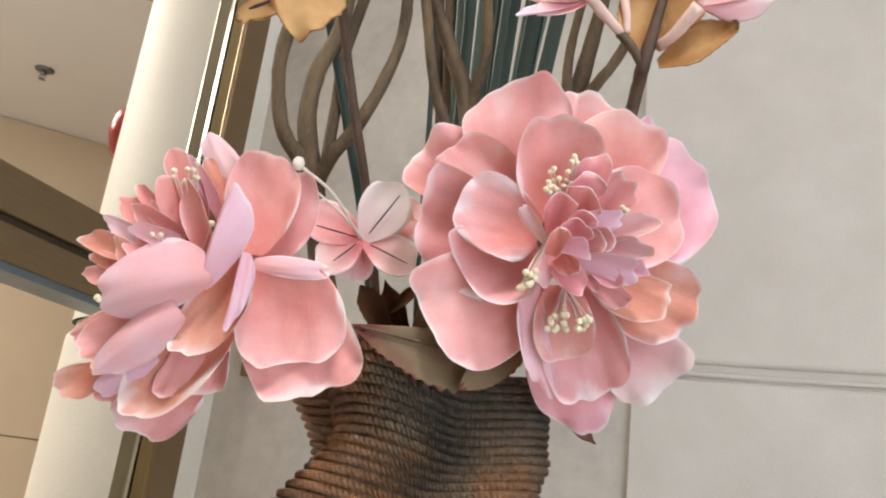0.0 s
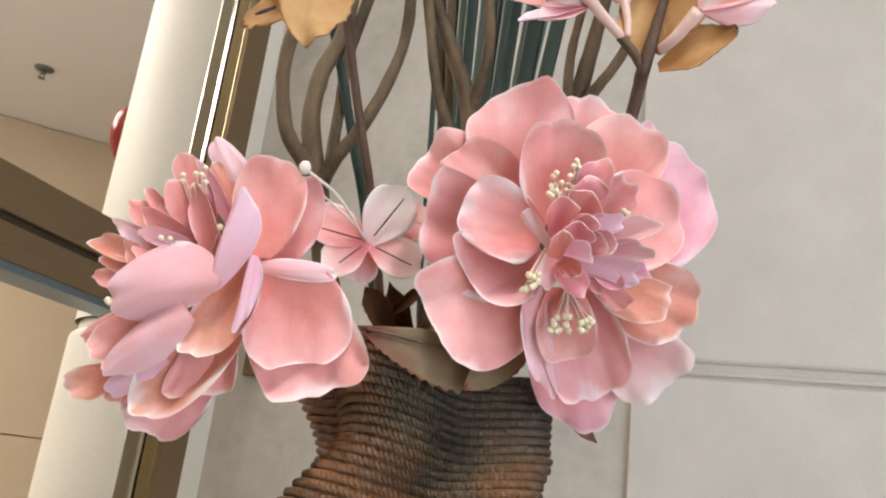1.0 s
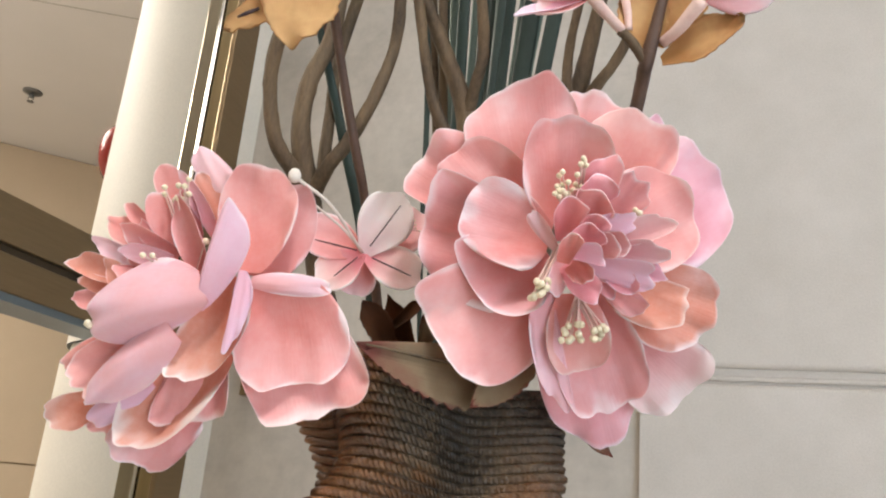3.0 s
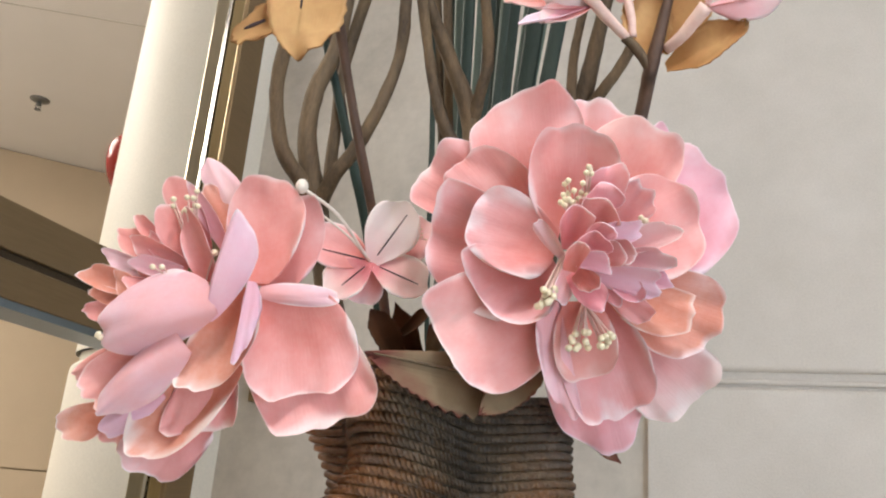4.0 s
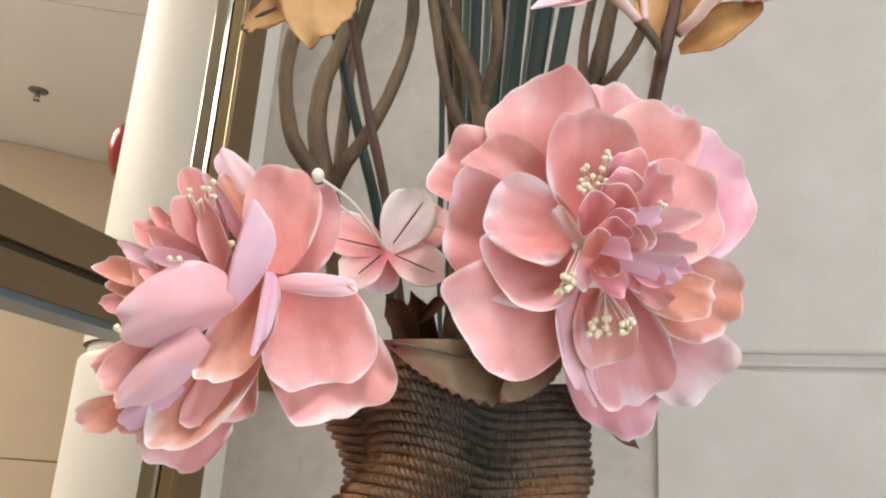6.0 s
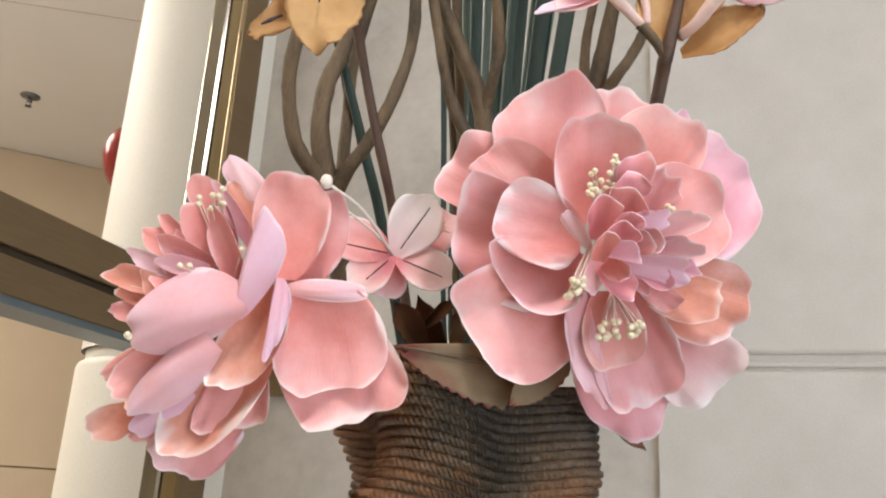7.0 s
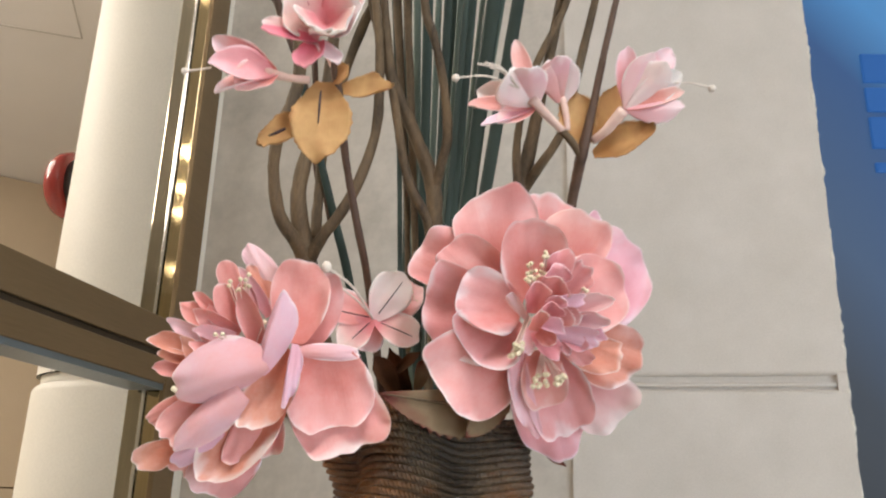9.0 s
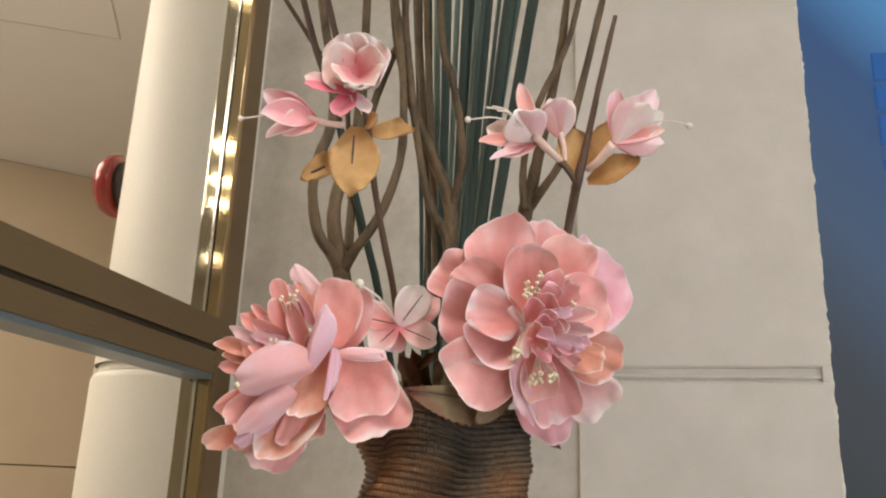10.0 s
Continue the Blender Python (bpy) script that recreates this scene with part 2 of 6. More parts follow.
def petal_bm(base, tip, face, width, cup=0.3, bend=0.04, ruffle=0.085, lip=0.025, wide=0.7, stalk=0.25, point=0.0, teeth=0.0, seed=0, thick=0.0009, nu=18, nv=16, twist=0.0, belly=0.0, low=-1.0, high=1.0, wavy=0.75):
    """A petal or leaf from base to tip whose inner side looks along face: cup raises its sides, bend its tip, lip rolls its rim back,
    ruffle waves the rim, point sharpens the tip, teeth saws the rim, belly sinks or lifts its middle."""
    bm = bmesh.new()
    base, tip, face = Vector(base), Vector(tip), Vector(face)
    along = tip - base
    length = along.length
    along.normalize()
    n = (face - along * face.dot(along)).normalized()
    side = along.cross(n)
    rows = []
    rnd = random.Random(seed)
    ph = [rnd.uniform(0, 6.28) for _ in range(4)]
    waves = rnd.choice((2.0, 2.5, 3.0))
    for i in range(nu + 1):
        u = 1 - (1 - i / nu) ** 1.6
        q = min(u / wide, 1.0)
        prof = stalk + (1 - stalk) * math.sin(q * math.pi / 2) ** 1.1 if stalk < 0.6 else 0.10 + 0.90 * math.sin(q * math.pi / 2) ** 0.55
        end = 0.24 * (1 - point) + 0.03
        if u > wide:
            t = (u - wide) / (1 - wide)
            prof = (end + (1 - end) * math.sqrt(max(0.0, 1 - t ** 2.2))) * (1 - point) + point * (end + (1 - end) * (1 - t ** 1.5))
        row = []
        for j in range(nv + 1):
            v = low + (high - low) * j / nv
            x = prof * width / 2 * v
            vx = v * prof
            drop = 0.05 * v * v * u ** 3
            wav = 0.030 * math.sin(4.2 * vx + ph[3]) + 0.012 * math.sin(8.5 * vx + ph[2])
            y = u * (1 - drop + wavy * wav * u * u * (1 - point))
            x *= 1 + 0.035 * math.sin(7 * u + ph[1] + (2 if v > 0 else 0)) * u
            rim = max(abs(v) * (0.30 + 0.70 * min(1, u / 0.45)), max(0.0, (u - 0.35) / 0.65) ** 1.1)
            w = math.sin(waves * 1.5 * vx + ph[0] + u * 1.5) * 0.6 + math.sin(waves * 3.4 * u + vx * 2.6 + ph[1]) * 0.6 + 0.45 * math.sin(7 * vx + 5 * u + ph[2])
            h = cup * width / 2 * (abs(v) ** 1.9) * prof + bend * length * u * u + belly * length * math.sin(math.pi * u) * (1 - 0.4 * v * v)
            h += 0.95 * ruffle * width * (w * rim ** 3.2 + 0.5 * math.sin(11 * vx + 9 * u + ph[0]) * rim ** 6) - lip * width * max(0.0, rim - 0.72) ** 2 * 8
            h += width * 0.05 * noise.noise(Vector((u * 2.2 + seed * 3.7, vx * 1.5, seed * 1.3))) * min(1, u * 2) + width * 0.018 * noise.noise(Vector((u * 6 + seed, vx * 5, seed * 2.1))) * rim
            if teeth and (i == nu or j in (0, nv)) and u > 0.15:
                k = (i + j) % 2
                x *= 1 - teeth * k
                y -= teeth * 0.6 * k * (i == nu)
            a = twist * u
            p = base + along * length * y + side * x * math.cos(a) + n * (h + x * math.sin(a))
            row.append((p, u, v, rim))
        rows.append(row)
    uvs = {}
    top, bot = [], []
    for row in rows:
        top.append([bm.verts.new(p) for p, *_ in row])
        bot.append([bm.verts.new(p - n * thick) for p, *_ in row])
        for k, (p, u, v, rim) in enumerate(row):
            uvs[top[-1][k]] = (max(u * 0.86, rim ** 3.6 * 0.98), 0.0, u, v)
            uvs[bot[-1][k]] = (max(u * 0.86, rim ** 3.6 * 0.98), 1.0, u, v)
    for i in range(nu):
        for j in range(nv):
            bm.faces.new((top[i][j], top[i][j + 1], top[i + 1][j + 1], top[i + 1][j]))
            bm.faces.new((bot[i][j], bot[i + 1][j], bot[i + 1][j + 1], bot[i][j + 1]))
    for i in range(nu):
        bm.faces.new((top[i][0], top[i + 1][0], bot[i + 1][0], bot[i][0]))
        bm.faces.new((top[i][nv], bot[i][nv], bot[i + 1][nv], top[i + 1][nv]))
    l1, l2 = bm.loops.layers.uv.new("leaf"), bm.loops.layers.uv.new("crease")
    for j in range(nv):
        bm.faces.new((top[nu][j], top[nu][j + 1], bot[nu][j + 1], bot[nu][j]))
    for f in bm.faces:
        for lo in f.loops:
            q = uvs[lo.vert]
            lo[l1].uv, lo[l2].uv = q[:2], q[2:]
    bmesh.ops.recalc_face_normals(bm, faces=bm.faces)
    return bm


def petal(parent, name, base, tip, face, width, mat=PINK, label="", **shape):
    return under(part(name, petal_bm(base, tip, face, width, **shape), mat, None, label), parent)


def bloom_petal(parent, base, tip, one, other, mat=PINK, label="", top=2.4, stalk=0.4, belly=0.0, ruffle=0.06, wave=0.04, pale=0.075, side=0, small=0, seed=0):
    """A foam petal from base to tip, with the outermost points of its two edges. top rounds (high) or sharpens (low)
    the tip, belly swells its middle, ruffle and wave make the rim uneven, pale is the width of its light rim, painted
    partly for light it catches, side 1 shows the outer face."""
    bm = bmesh.new()
    base, tip = Vector(base), Vector(tip)
    along = tip - base
    length = along.length
    along.normalize()
    n = (BLOOM_FACE - along * BLOOM_FACE.dot(along)).normalized()
    across = along.cross(n)
    ends = []
    for q in (one, other):
        q = Vector(q) - base
        ends.append((q.dot(along), q.dot(across), q.dot(n)))
    ends.sort(key=lambda q: q[1])
    width = ends[1][1] - ends[0][1]
    nu, nv = (14, 14) if small else (24, 28)
    thick = 0.0006 if small else 0.0008
    swing = random.Random(seed).uniform(-0.5, 0.5) if small else random.Random(seed).uniform(-0.06, 0.06)
    rows = []
    for i in range(nu + 1):
        s = math.sin(i / nu * math.pi / 2) ** 0.9
        f = stalk + (1 - stalk) * math.sin(s * math.pi / 2) ** 0.85
        row = []
        for j in range(nv + 1):
            v = math.sin((j / nv - 0.5) * math.pi)
            ey, ex, eh = ends[0] if v < 0 else ends[1]
            ey = min(ey, 0.96 * length)
            rise = max(0.0, 1 - abs(v) ** top) ** (1 / max(top, 1.6))
            y = s * (ey + (length - ey) * rise)
            x = abs(v) * ex * f
            rim = max(s, abs(v) * min(1.0, 0.55 + s))
            # distance along the rim, for its waves
            q = 3.4 * x / width + (1 - s) * (1 if v > 0 else -1) * abs(v) * 1.4
            slow, quick = noise.noise(Vector((q * 1.15 + seed * 7.3, seed * 1.7, 0.3))), noise.noise(Vector((q * 2.1 + seed * 3.1, seed * 2.3, 5.1)))
            k = wave * (1.3 * slow + 0.45 * quick) * rim ** 3
            y *= 1 + k
            x *= 1 + k
            h = eh * v * v * s ** 0.8 + (belly - 0.03 * (1 - side)) * length * math.sin(math.pi * min(1.0, s)) ** 0.8 * (1 - v * v)
            h += swing * x * s
            h += ruffle * width * (2.0 * slow + 0.9 * quick) * rim ** 3 * min(1.0, 1.5 * s)
            lip = max(0.0, (rim - 0.80) / 0.20)
            h += width * 0.07 * lip * lip * (0.3 + 2.2 * slow)
            h += width * 0.050 * noise.noise(Vector((s * 2.4 + seed, v * 2.0, seed * 0.7))) * min(1, s * 2)
            # shallow pleats that spread from the base
            h += width * 0.003 * math.sin(v * 15 + 2.0 * slow + seed) * s * (1 - s * 0.6)
            row.append((base + along * y + across * x + n * h, s, v, rim))
        rows.append(row)
    uvs, front, back = {}, [], []
    for row in rows:
        front.append([bm.verts.new(p) for p, *_ in row])
        back.append([bm.verts.new(p - n * thick) for p, *_ in row])
        for k, (p, s, v, rim) in enumerate(row):
            # pale edge colour, widened in patches to paint light on the turned rim
            uneven = max(0.15, 0.9 + 1.9 * noise.noise(Vector((v * 2.2 + seed, s * 2.2, seed * 1.1))))
            edge = min(1.0, max(0.0, (rim - 1 + pale * uneven) / max(0.02, pale * uneven)))
            # petal colour with some shade painted in: deeper towards the base
            tone = max(0.80 * max(0.0, min(1.0, (rim - 0.968) / 0.022)), 0.06 + (0.36 if small else 0.50) * s + 0.10 * (v * v), 0.97 * edge ** 0.9)
            uvs[front[-1][k]] = (tone, side, s, v)
            uvs[back[-1][k]] = (tone, 1 - side, s, v)
    l1, l2 = bm.loops.layers.uv.new("leaf"), bm.loops.layers.uv.new("crease")
    for i in range(nu):
        for j in range(nv):
            bm.faces.new((front[i][j], front[i][j + 1], front[i + 1][j + 1], front[i + 1][j]))
            bm.faces.new((back[i][j], back[i + 1][j], back[i + 1][j + 1], back[i][j + 1]))
        bm.faces.new((front[i][0], front[i + 1][0], back[i + 1][0], back[i][0]))
        bm.faces.new((front[i][nv], back[i][nv], back[i + 1][nv], front[i + 1][nv]))
    for j in range(nv):
        bm.faces.new((front[nu][j], front[nu][j + 1], back[nu][j + 1], back[nu][j]))
    for face in bm.faces:
        for lo in face.loops:
            q = uvs[lo.vert]
            lo[l1].uv, lo[l2].uv = q[:2], q[2:]
    bmesh.ops.recalc_face_normals(bm, faces=bm.faces)
    return under(part("petal", bm, mat, None, label), parent)


BLOOM_FACE = Vector((0.13, -0.95, -0.29))     # the blossoms look out and down into the room


# ---- the setting ----
WALL = pose(0.185, 1.075, 0, 0, 0, -10.5)     # along the panelled wall: x along it, y into it

structure("floor", box_bm(-6, 5, -4, 7, -0.1, 0), FLOOR, "beige stone floor of the lobby", "floor")
structure("ceiling", box_bm(-6, 5, -4, 7, 3.1, 3.2), CEILING, "plain painted ceiling with an access panel", "ceiling")
# back wall of stone between the brass frame and the padded panel
structure("wall_back", box_bm(-0.60, 0.03, 0.008, 0.15, 0.004, 3.096, 0.001), STONE, "mottled beige marble wall behind the vase", "wall", WALL)
structure("wall_ledge", box_bm(-0.535, -0.16, -0.006, 0.0075, 1.524, 1.560, 0.001), BRONZE, "flat bronze band on the back wall", "trim", WALL)


def padded_panel(name, z0, z1):
    bm = box_bm(0.0, 0.356, 0.0, 0.12, z0, z1)
    joint = [e for e in bm.edges if all(abs(v.co.y) < 1e-6 and 1.4 < v.co.z < 1.7 for v in e.verts)]
    bmesh.ops.bevel(bm, geom=joint, offset=0.006, segments=5, affect="EDGES", profile=0.5)
    return structure(name, bm, FABRIC, "cream woven fabric wall panel with soft edges", "wall panel", WALL)


padded_panel("wall_panel_lower", 0.004, 1.5625)
padded_panel("wall_panel_upper", 1.5820, 3.096)
structure("wall_panel_joint", box_bm(0.012, 0.344, 0.008, 0.11, 1.5625, 1.5820), FABRIC, "recessed fabric joint between two wall panels", "wall joint", WALL)
for x0, x1 in ((0.001, 0.012), (0.344, 0.3555)):
    structure("wall_panel_edge", box_bm(x0, x1, 0.001, 0.11, 1.555, 1.590), FABRIC, "end of the recessed fabric joint", "wall joint", WALL)
bm = tube_bm([(0.013, 0.006, 1.5697, 0.0032), (0.17, 0.006, 1.5697, 0.0032), (0.343, 0.006, 1.5697, 0.0032)], 8)
ob = part("piping", bm, FABRIC)
ob.matrix_world = WALL
tagged(ob, "thin cream piping along the panel joint", "trim", kind="structure")

# frayed cut edge of the panel fabric
bm = tube_bm([(0.3555, 0.003, 0.3 + 0.04 * k, 0.0022 + 0.0008 * math.sin(k * 2.3)) for k in range(69)], 6, 0.9, 6)
ob = part("frayed_edge", bm, PLASTER)
ob.matrix_world = WALL
tagged(ob, "frayed pale edge of the wall fabric", "trim", kind="structure")

# round column, and the wall behind it that carries the bell
CX, CY, CR = -0.499, 1.33, 0.18


def column(z0, z1, name, swell=0.0, shoulder=0.0):
    """One drum of the column, swell wider than the shaft, its upper edge rounded by shoulder."""
    bm = bmesh.new()
    bmesh.ops.create_cone(bm, cap_ends=bool(shoulder), segments=96, radius1=CR + swell, radius2=CR + swell, depth=z1 - z0)
    bmesh.ops.translate(bm, verts=bm.verts, vec=(CX, CY, (z0 + z1) / 2))
    if shoulder:
        edge = [e for e in bm.edges if all(abs(v.co.z - z1) < 1e-5 for v in e.verts)]
        bmesh.ops.bevel(bm, geom=edge, offset=shoulder, segments=4, affect="EDGES", profile=0.5)
    ob = part(name, bm, PLASTER)
    for p in ob.data.polygons:
        p.use_smooth = abs(p.normal.z) < 0.95
    return tagged(ob, "smooth round cream column", "column", kind="structure")


column(1.588, 3.096, "column_upper")
column(0.004, 1.574, "column_lower", 0.004, 0.014)
column(1.574, 1.588, "column_joint", -0.007)
structure("wall_return", box_bm(-0.835, -0.5, 1.60, 2.6, 0.004, 3.096), PLASTER, "short cream wall behind the column", "wall")
# far side of the corridor, seen through the frame
FAR = pose(-2.6, 4.05, 0, 0, 0, 36)
structure("wall_far_upper", box_bm(-4, 4, 0, 0.15, 1.452, 3.096), FARWALL, "tan panelled wall across the corridor", "wall", FAR)
structure("wall_far_lower", box_bm(-4, 4, 0, 0.15, 0.004, 1.444), FARWALL, "tan panelled wall across the corridor", "wall", FAR)
structure("wall_far_joint", box_bm(-4, 4, 0.02, 0.14, 1.444, 1.452), BRONZE, "thin dark joint in the far wall", "wall joint", FAR)
# seams of the access panel in the ceiling
for k, (a, b) in enumerate((((-2.6, 2.30), (-1.47, 2.68)), ((-1.47, 2.68), (-1.35, 2.30)))):
    d = Vector((b[0] - a[0], b[1] - a[1]))
    structure("ceiling_seam", box_bm(0, d.length, -0.003, 0.003, 3.098, 3.1005), SEAM, "fine seam of a ceiling access panel", "trim", pose(a[0], a[1], 0, 0, 0, math.degrees(math.atan2(d.y, d.x))))
# plain walls that close the place behind the camera
structure("wall_south", box_bm(-6, 5, -3.9, -3.8, 0.004, 3.096), PLASTER, "plain cream wall closing the lobby", "wall")
structure("wall_west", box_bm(-5.0, -4.9, -3.8, 6, 0.004, 3.096), PLASTER, "plain cream wall closing the corridor", "wall")
structure("wall_east", box_bm(2.6, 2.7, -3.8, 6, 0.004, 3.096), PLASTER, "plain cream wall closing the lobby", "wall")


def backdrop():
    # the distance glows by itself: blue emission graded upward and to the right
    m, tree, b = material("glowing_blue_distance", 0.9)
    co = tree.nodes.new("ShaderNodeTexCoord")
    sep = tree.nodes.new("ShaderNodeSeparateXYZ")
    tree.links.new(co.outputs["Object"], sep.inputs[0])
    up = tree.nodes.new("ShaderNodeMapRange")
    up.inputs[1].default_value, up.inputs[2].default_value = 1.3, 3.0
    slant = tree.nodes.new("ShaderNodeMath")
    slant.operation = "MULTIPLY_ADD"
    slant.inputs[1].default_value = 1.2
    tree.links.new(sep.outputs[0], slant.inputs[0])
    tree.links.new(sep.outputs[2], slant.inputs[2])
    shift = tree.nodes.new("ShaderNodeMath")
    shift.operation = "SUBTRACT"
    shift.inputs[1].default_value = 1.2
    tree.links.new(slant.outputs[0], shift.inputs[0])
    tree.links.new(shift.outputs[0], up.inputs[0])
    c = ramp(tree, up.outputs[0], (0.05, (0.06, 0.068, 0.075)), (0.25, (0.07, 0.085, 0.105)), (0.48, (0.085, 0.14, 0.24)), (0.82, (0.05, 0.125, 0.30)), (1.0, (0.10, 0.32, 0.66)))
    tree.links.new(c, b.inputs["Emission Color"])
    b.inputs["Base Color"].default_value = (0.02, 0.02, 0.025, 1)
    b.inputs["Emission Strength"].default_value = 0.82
    structure("backdrop", box_bm(0.45, 2.55, 2.0, 2.03, 0.3, 3.09), m, "self-lit blue backdrop for the distance beyond the lobby window", "backdrop")
    # the navy shapes are given a glow of their own as well
    dark = mottled("glowing_navy_shape", (0.02, 0.07, 0.20), (0.025, 0.08, 0.22), 5.0, 0.8)
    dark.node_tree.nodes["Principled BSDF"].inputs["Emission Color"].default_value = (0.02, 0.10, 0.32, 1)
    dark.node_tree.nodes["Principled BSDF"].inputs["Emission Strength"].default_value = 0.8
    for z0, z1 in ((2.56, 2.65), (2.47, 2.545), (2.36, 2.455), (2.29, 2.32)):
        structure("backdrop_shape", box_bm(1.125, 1.5, 1.985, 1.996, z0, z1, 0.005), dark, "soft self-lit navy shape in the blue distance", "backdrop")


backdrop()
structure("wall_north", box_bm(-0.3, 2.6, 3.2, 3.3, 0.004, 3.096), PLASTER, "plain wall closing the lobby", "wall")


# ---- recessed downlights on the ceiling behind, mirrored in the brass ----
GLOW, gtree, gb = material("lamp_glow")
gb.inputs["Emission Color"].default_value = (1.0, 0.86, 0.66, 1)
gb.inputs["Emission Strength"].default_value = 55.0


def downlight(x, y):
    lamp = thing("downlight", (x, y, 3.1), "round recessed ceiling downlight, lit warm", "downlight", "ceiling downlights")
    bm = bmesh.new()
    bmesh.ops.create_cone(bm, cap_ends=True, segments=24, radius1=0.055, radius2=0.055, depth=0.004)
    bmesh.ops.translate(bm, verts=bm.verts, vec=(0, 0, -0.004))
    part("lens", bm, GLOW, lamp, "glowing lens")
    bm = bmesh.new()
    a = [bm.verts.new((0.075 * math.cos(k * math.pi / 16), 0.075 * math.sin(k * math.pi / 16), -0.001)) for k in range(32)]
    b = [bm.verts.new((0.07 * math.cos(k * math.pi / 16), 0.07 * math.sin(k * math.pi / 16), -0.010)) for k in range(32)]
    c = [bm.verts.new((0.057 * math.cos(k * math.pi / 16), 0.057 * math.sin(k * math.pi / 16), -0.008)) for k in range(32)]
    for k in range(32):
        n = (k + 1) % 32
        bm.faces.new((a[k], b[k], b[n], a[n]))
        bm.faces.new((b[k], c[k], c[n], b[n]))
    part("ring", bm, CEILING, lamp)
    return lamp


for s in (1.45, 2.94, 3.47, 3.9, 5.3):
    downlight(-0.37 - 0.604 * s, 0.97 - 0.80 * s)


# ---- brass frame of the glazed partition ----
partition = thing("partition_frame", (-0.36, 0.97, 0), "polished brass and bronze frame of a glazed partition", "door frame")
LEAN_IN = 8.6
FR = pose(-0.36, 0.97, 0, 0, 0, -LEAN_IN)     # the partition runs along -y of this pose


def frame_part(name, x0, x1, y0, y1, z0, z1, mat, label, bevel=0.0015):
    ob = flat(part(name, box_bm(x0, x1, y0, y1, z0, z1, bevel), mat, None, label))
    ob.matrix_world = FR
    ob.parent = partition
    ob.matrix_parent_inverse = pose(*partition.location).inverted()
    return ob


frame_part("jamb", -0.034, -0.013, 0.0, 0.05, 0.004, 3.09, CHAMPAGNE, "pale polished metal strip")
frame_part("bead", -0.012, -0.007, -0.004, 0.045, 0.004, 3.09, STEEL, "bright polished steel bead")
frame_part("jamb", -0.006, 0.012, -0.002, 0.05, 0.004, 3.09, BRASS, "polished brass strip")
frame_part("stile", 0.013, 0.020, -0.006, 0.046, 0.004, 3.09, BRONZE, "dark bronze stile")
frame_part("rail", -0.028, 0.022, -2.2, -0.0105, 1.581, 1.622, BRONZE, "bronze transom rail")
frame_part("rail_groove", -0.024, 0.016, -2.2, -0.0105, 1.573, 1.581, SHADEDBRONZE, "groove along the rail with its shade in the colour", 0)
frame_part("rail", -0.028, 0.022, -2.2, -0.0105, 1.541, 1.573, BRONZE, "bronze transom rail")
frame_part("gasket", -0.026, 0.020, -2.2, -0.0105, 1.534, 1.541, UNDERSIDE, "blue-grey underside strip", 0)

# ---- fire bell and sprinkler ----
bell = thing("fire_bell", (-0.836, 1.656, 2.082), "round red fire alarm bell with a black base", "fire bell")


def turned(profile, segs=40):
    """A body turned about x from pairs of x and radius."""
    bm = bmesh.new()
    rings = [[bm.verts.new((x, r * math.cos(2 * math.pi * k / segs), r * math.sin(2 * math.pi * k / segs))) for k in range(segs)] for x, r in profile]
    for a, b in zip(rings, rings[1:]):
        for k in range(segs):
            bm.faces.new((a[k], a[(k + 1) % segs], b[(k + 1) % segs], b[k]))
    bm.faces.new(rings[0])
    bm.faces.new(rings[-1])
    bmesh.ops.recalc_face_normals(bm, faces=bm.faces)
    return bm


part("base", turned([(0.0, 0.055), (-0.004, 0.060), (-0.026, 0.060), (-0.028, 0.05)]), BLACK, bell, "black mounting base")
part("gong", turned([(-0.024, 0.074), (-0.030, 0.078), (-0.050, 0.076), (-0.066, 0.066), (-0.076, 0.048), (-0.080, 0.02), (-0.081, 0.002)]), RED, bell, "glossy red gong")
part("nut", turned([(-0.080, 0.009), (-0.088, 0.009), (-0.090, 0.004)], 6), STEEL, bell, "steel nut")

sprinkler = thing("sprinkler_head", (-2.369, 3.251, 3.1), "small grey ceiling sprinkler head", "sprinkler")


def upright(bm):
    bmesh.ops.rotate(bm, verts=bm.verts, cent=(0, 0, 0), matrix=Matrix.Rotation(radians(-90), 3, "Y"))
    return bm


SPR = mottled("grey_chrome", (0.12, 0.12, 0.115), (0.20, 0.20, 0.19), 60.0, 0.35, 0.5, 300.0, 0.05)
part("escutcheon", upright(turned([(-0.0005, 0.044), (-0.006, 0.043), (-0.012, 0.026), (-0.014, 0.01)])), SPR, sprinkler, "grey escutcheon ring")
part("body", upright(turned([(-0.012, 0.010), (-0.03, 0.010), (-0.034, 0.006)])), SPR, sprinkler)
for sgn in (-1, 1):
    part("arm", tube_bm([(0.010 * sgn, 0, -0.022, 0.002), (0.013 * sgn, 0, -0.036, 0.002), (0.003 * sgn, 0, -0.05, 0.002)], 6), SPR, sprinkler)
part("deflector", upright(turned([(-0.050, 0.004), (-0.052, 0.016), (-0.054, 0.016), (-0.0545, 0.003)], 16)), SPR, sprinkler, "toothed deflector plate")

# ---- plinth and vase ----
VX, VY, RIM = 0.004, 0.575, 1.462
plinth = tagged(flat(part("plinth", box_bm(VX - 0.2, VX + 0.2, VY - 0.2, VY + 0.2, 0.004, 0.98, 0.004), PLASTER)), "plain cream plinth under the vase", "plinth")


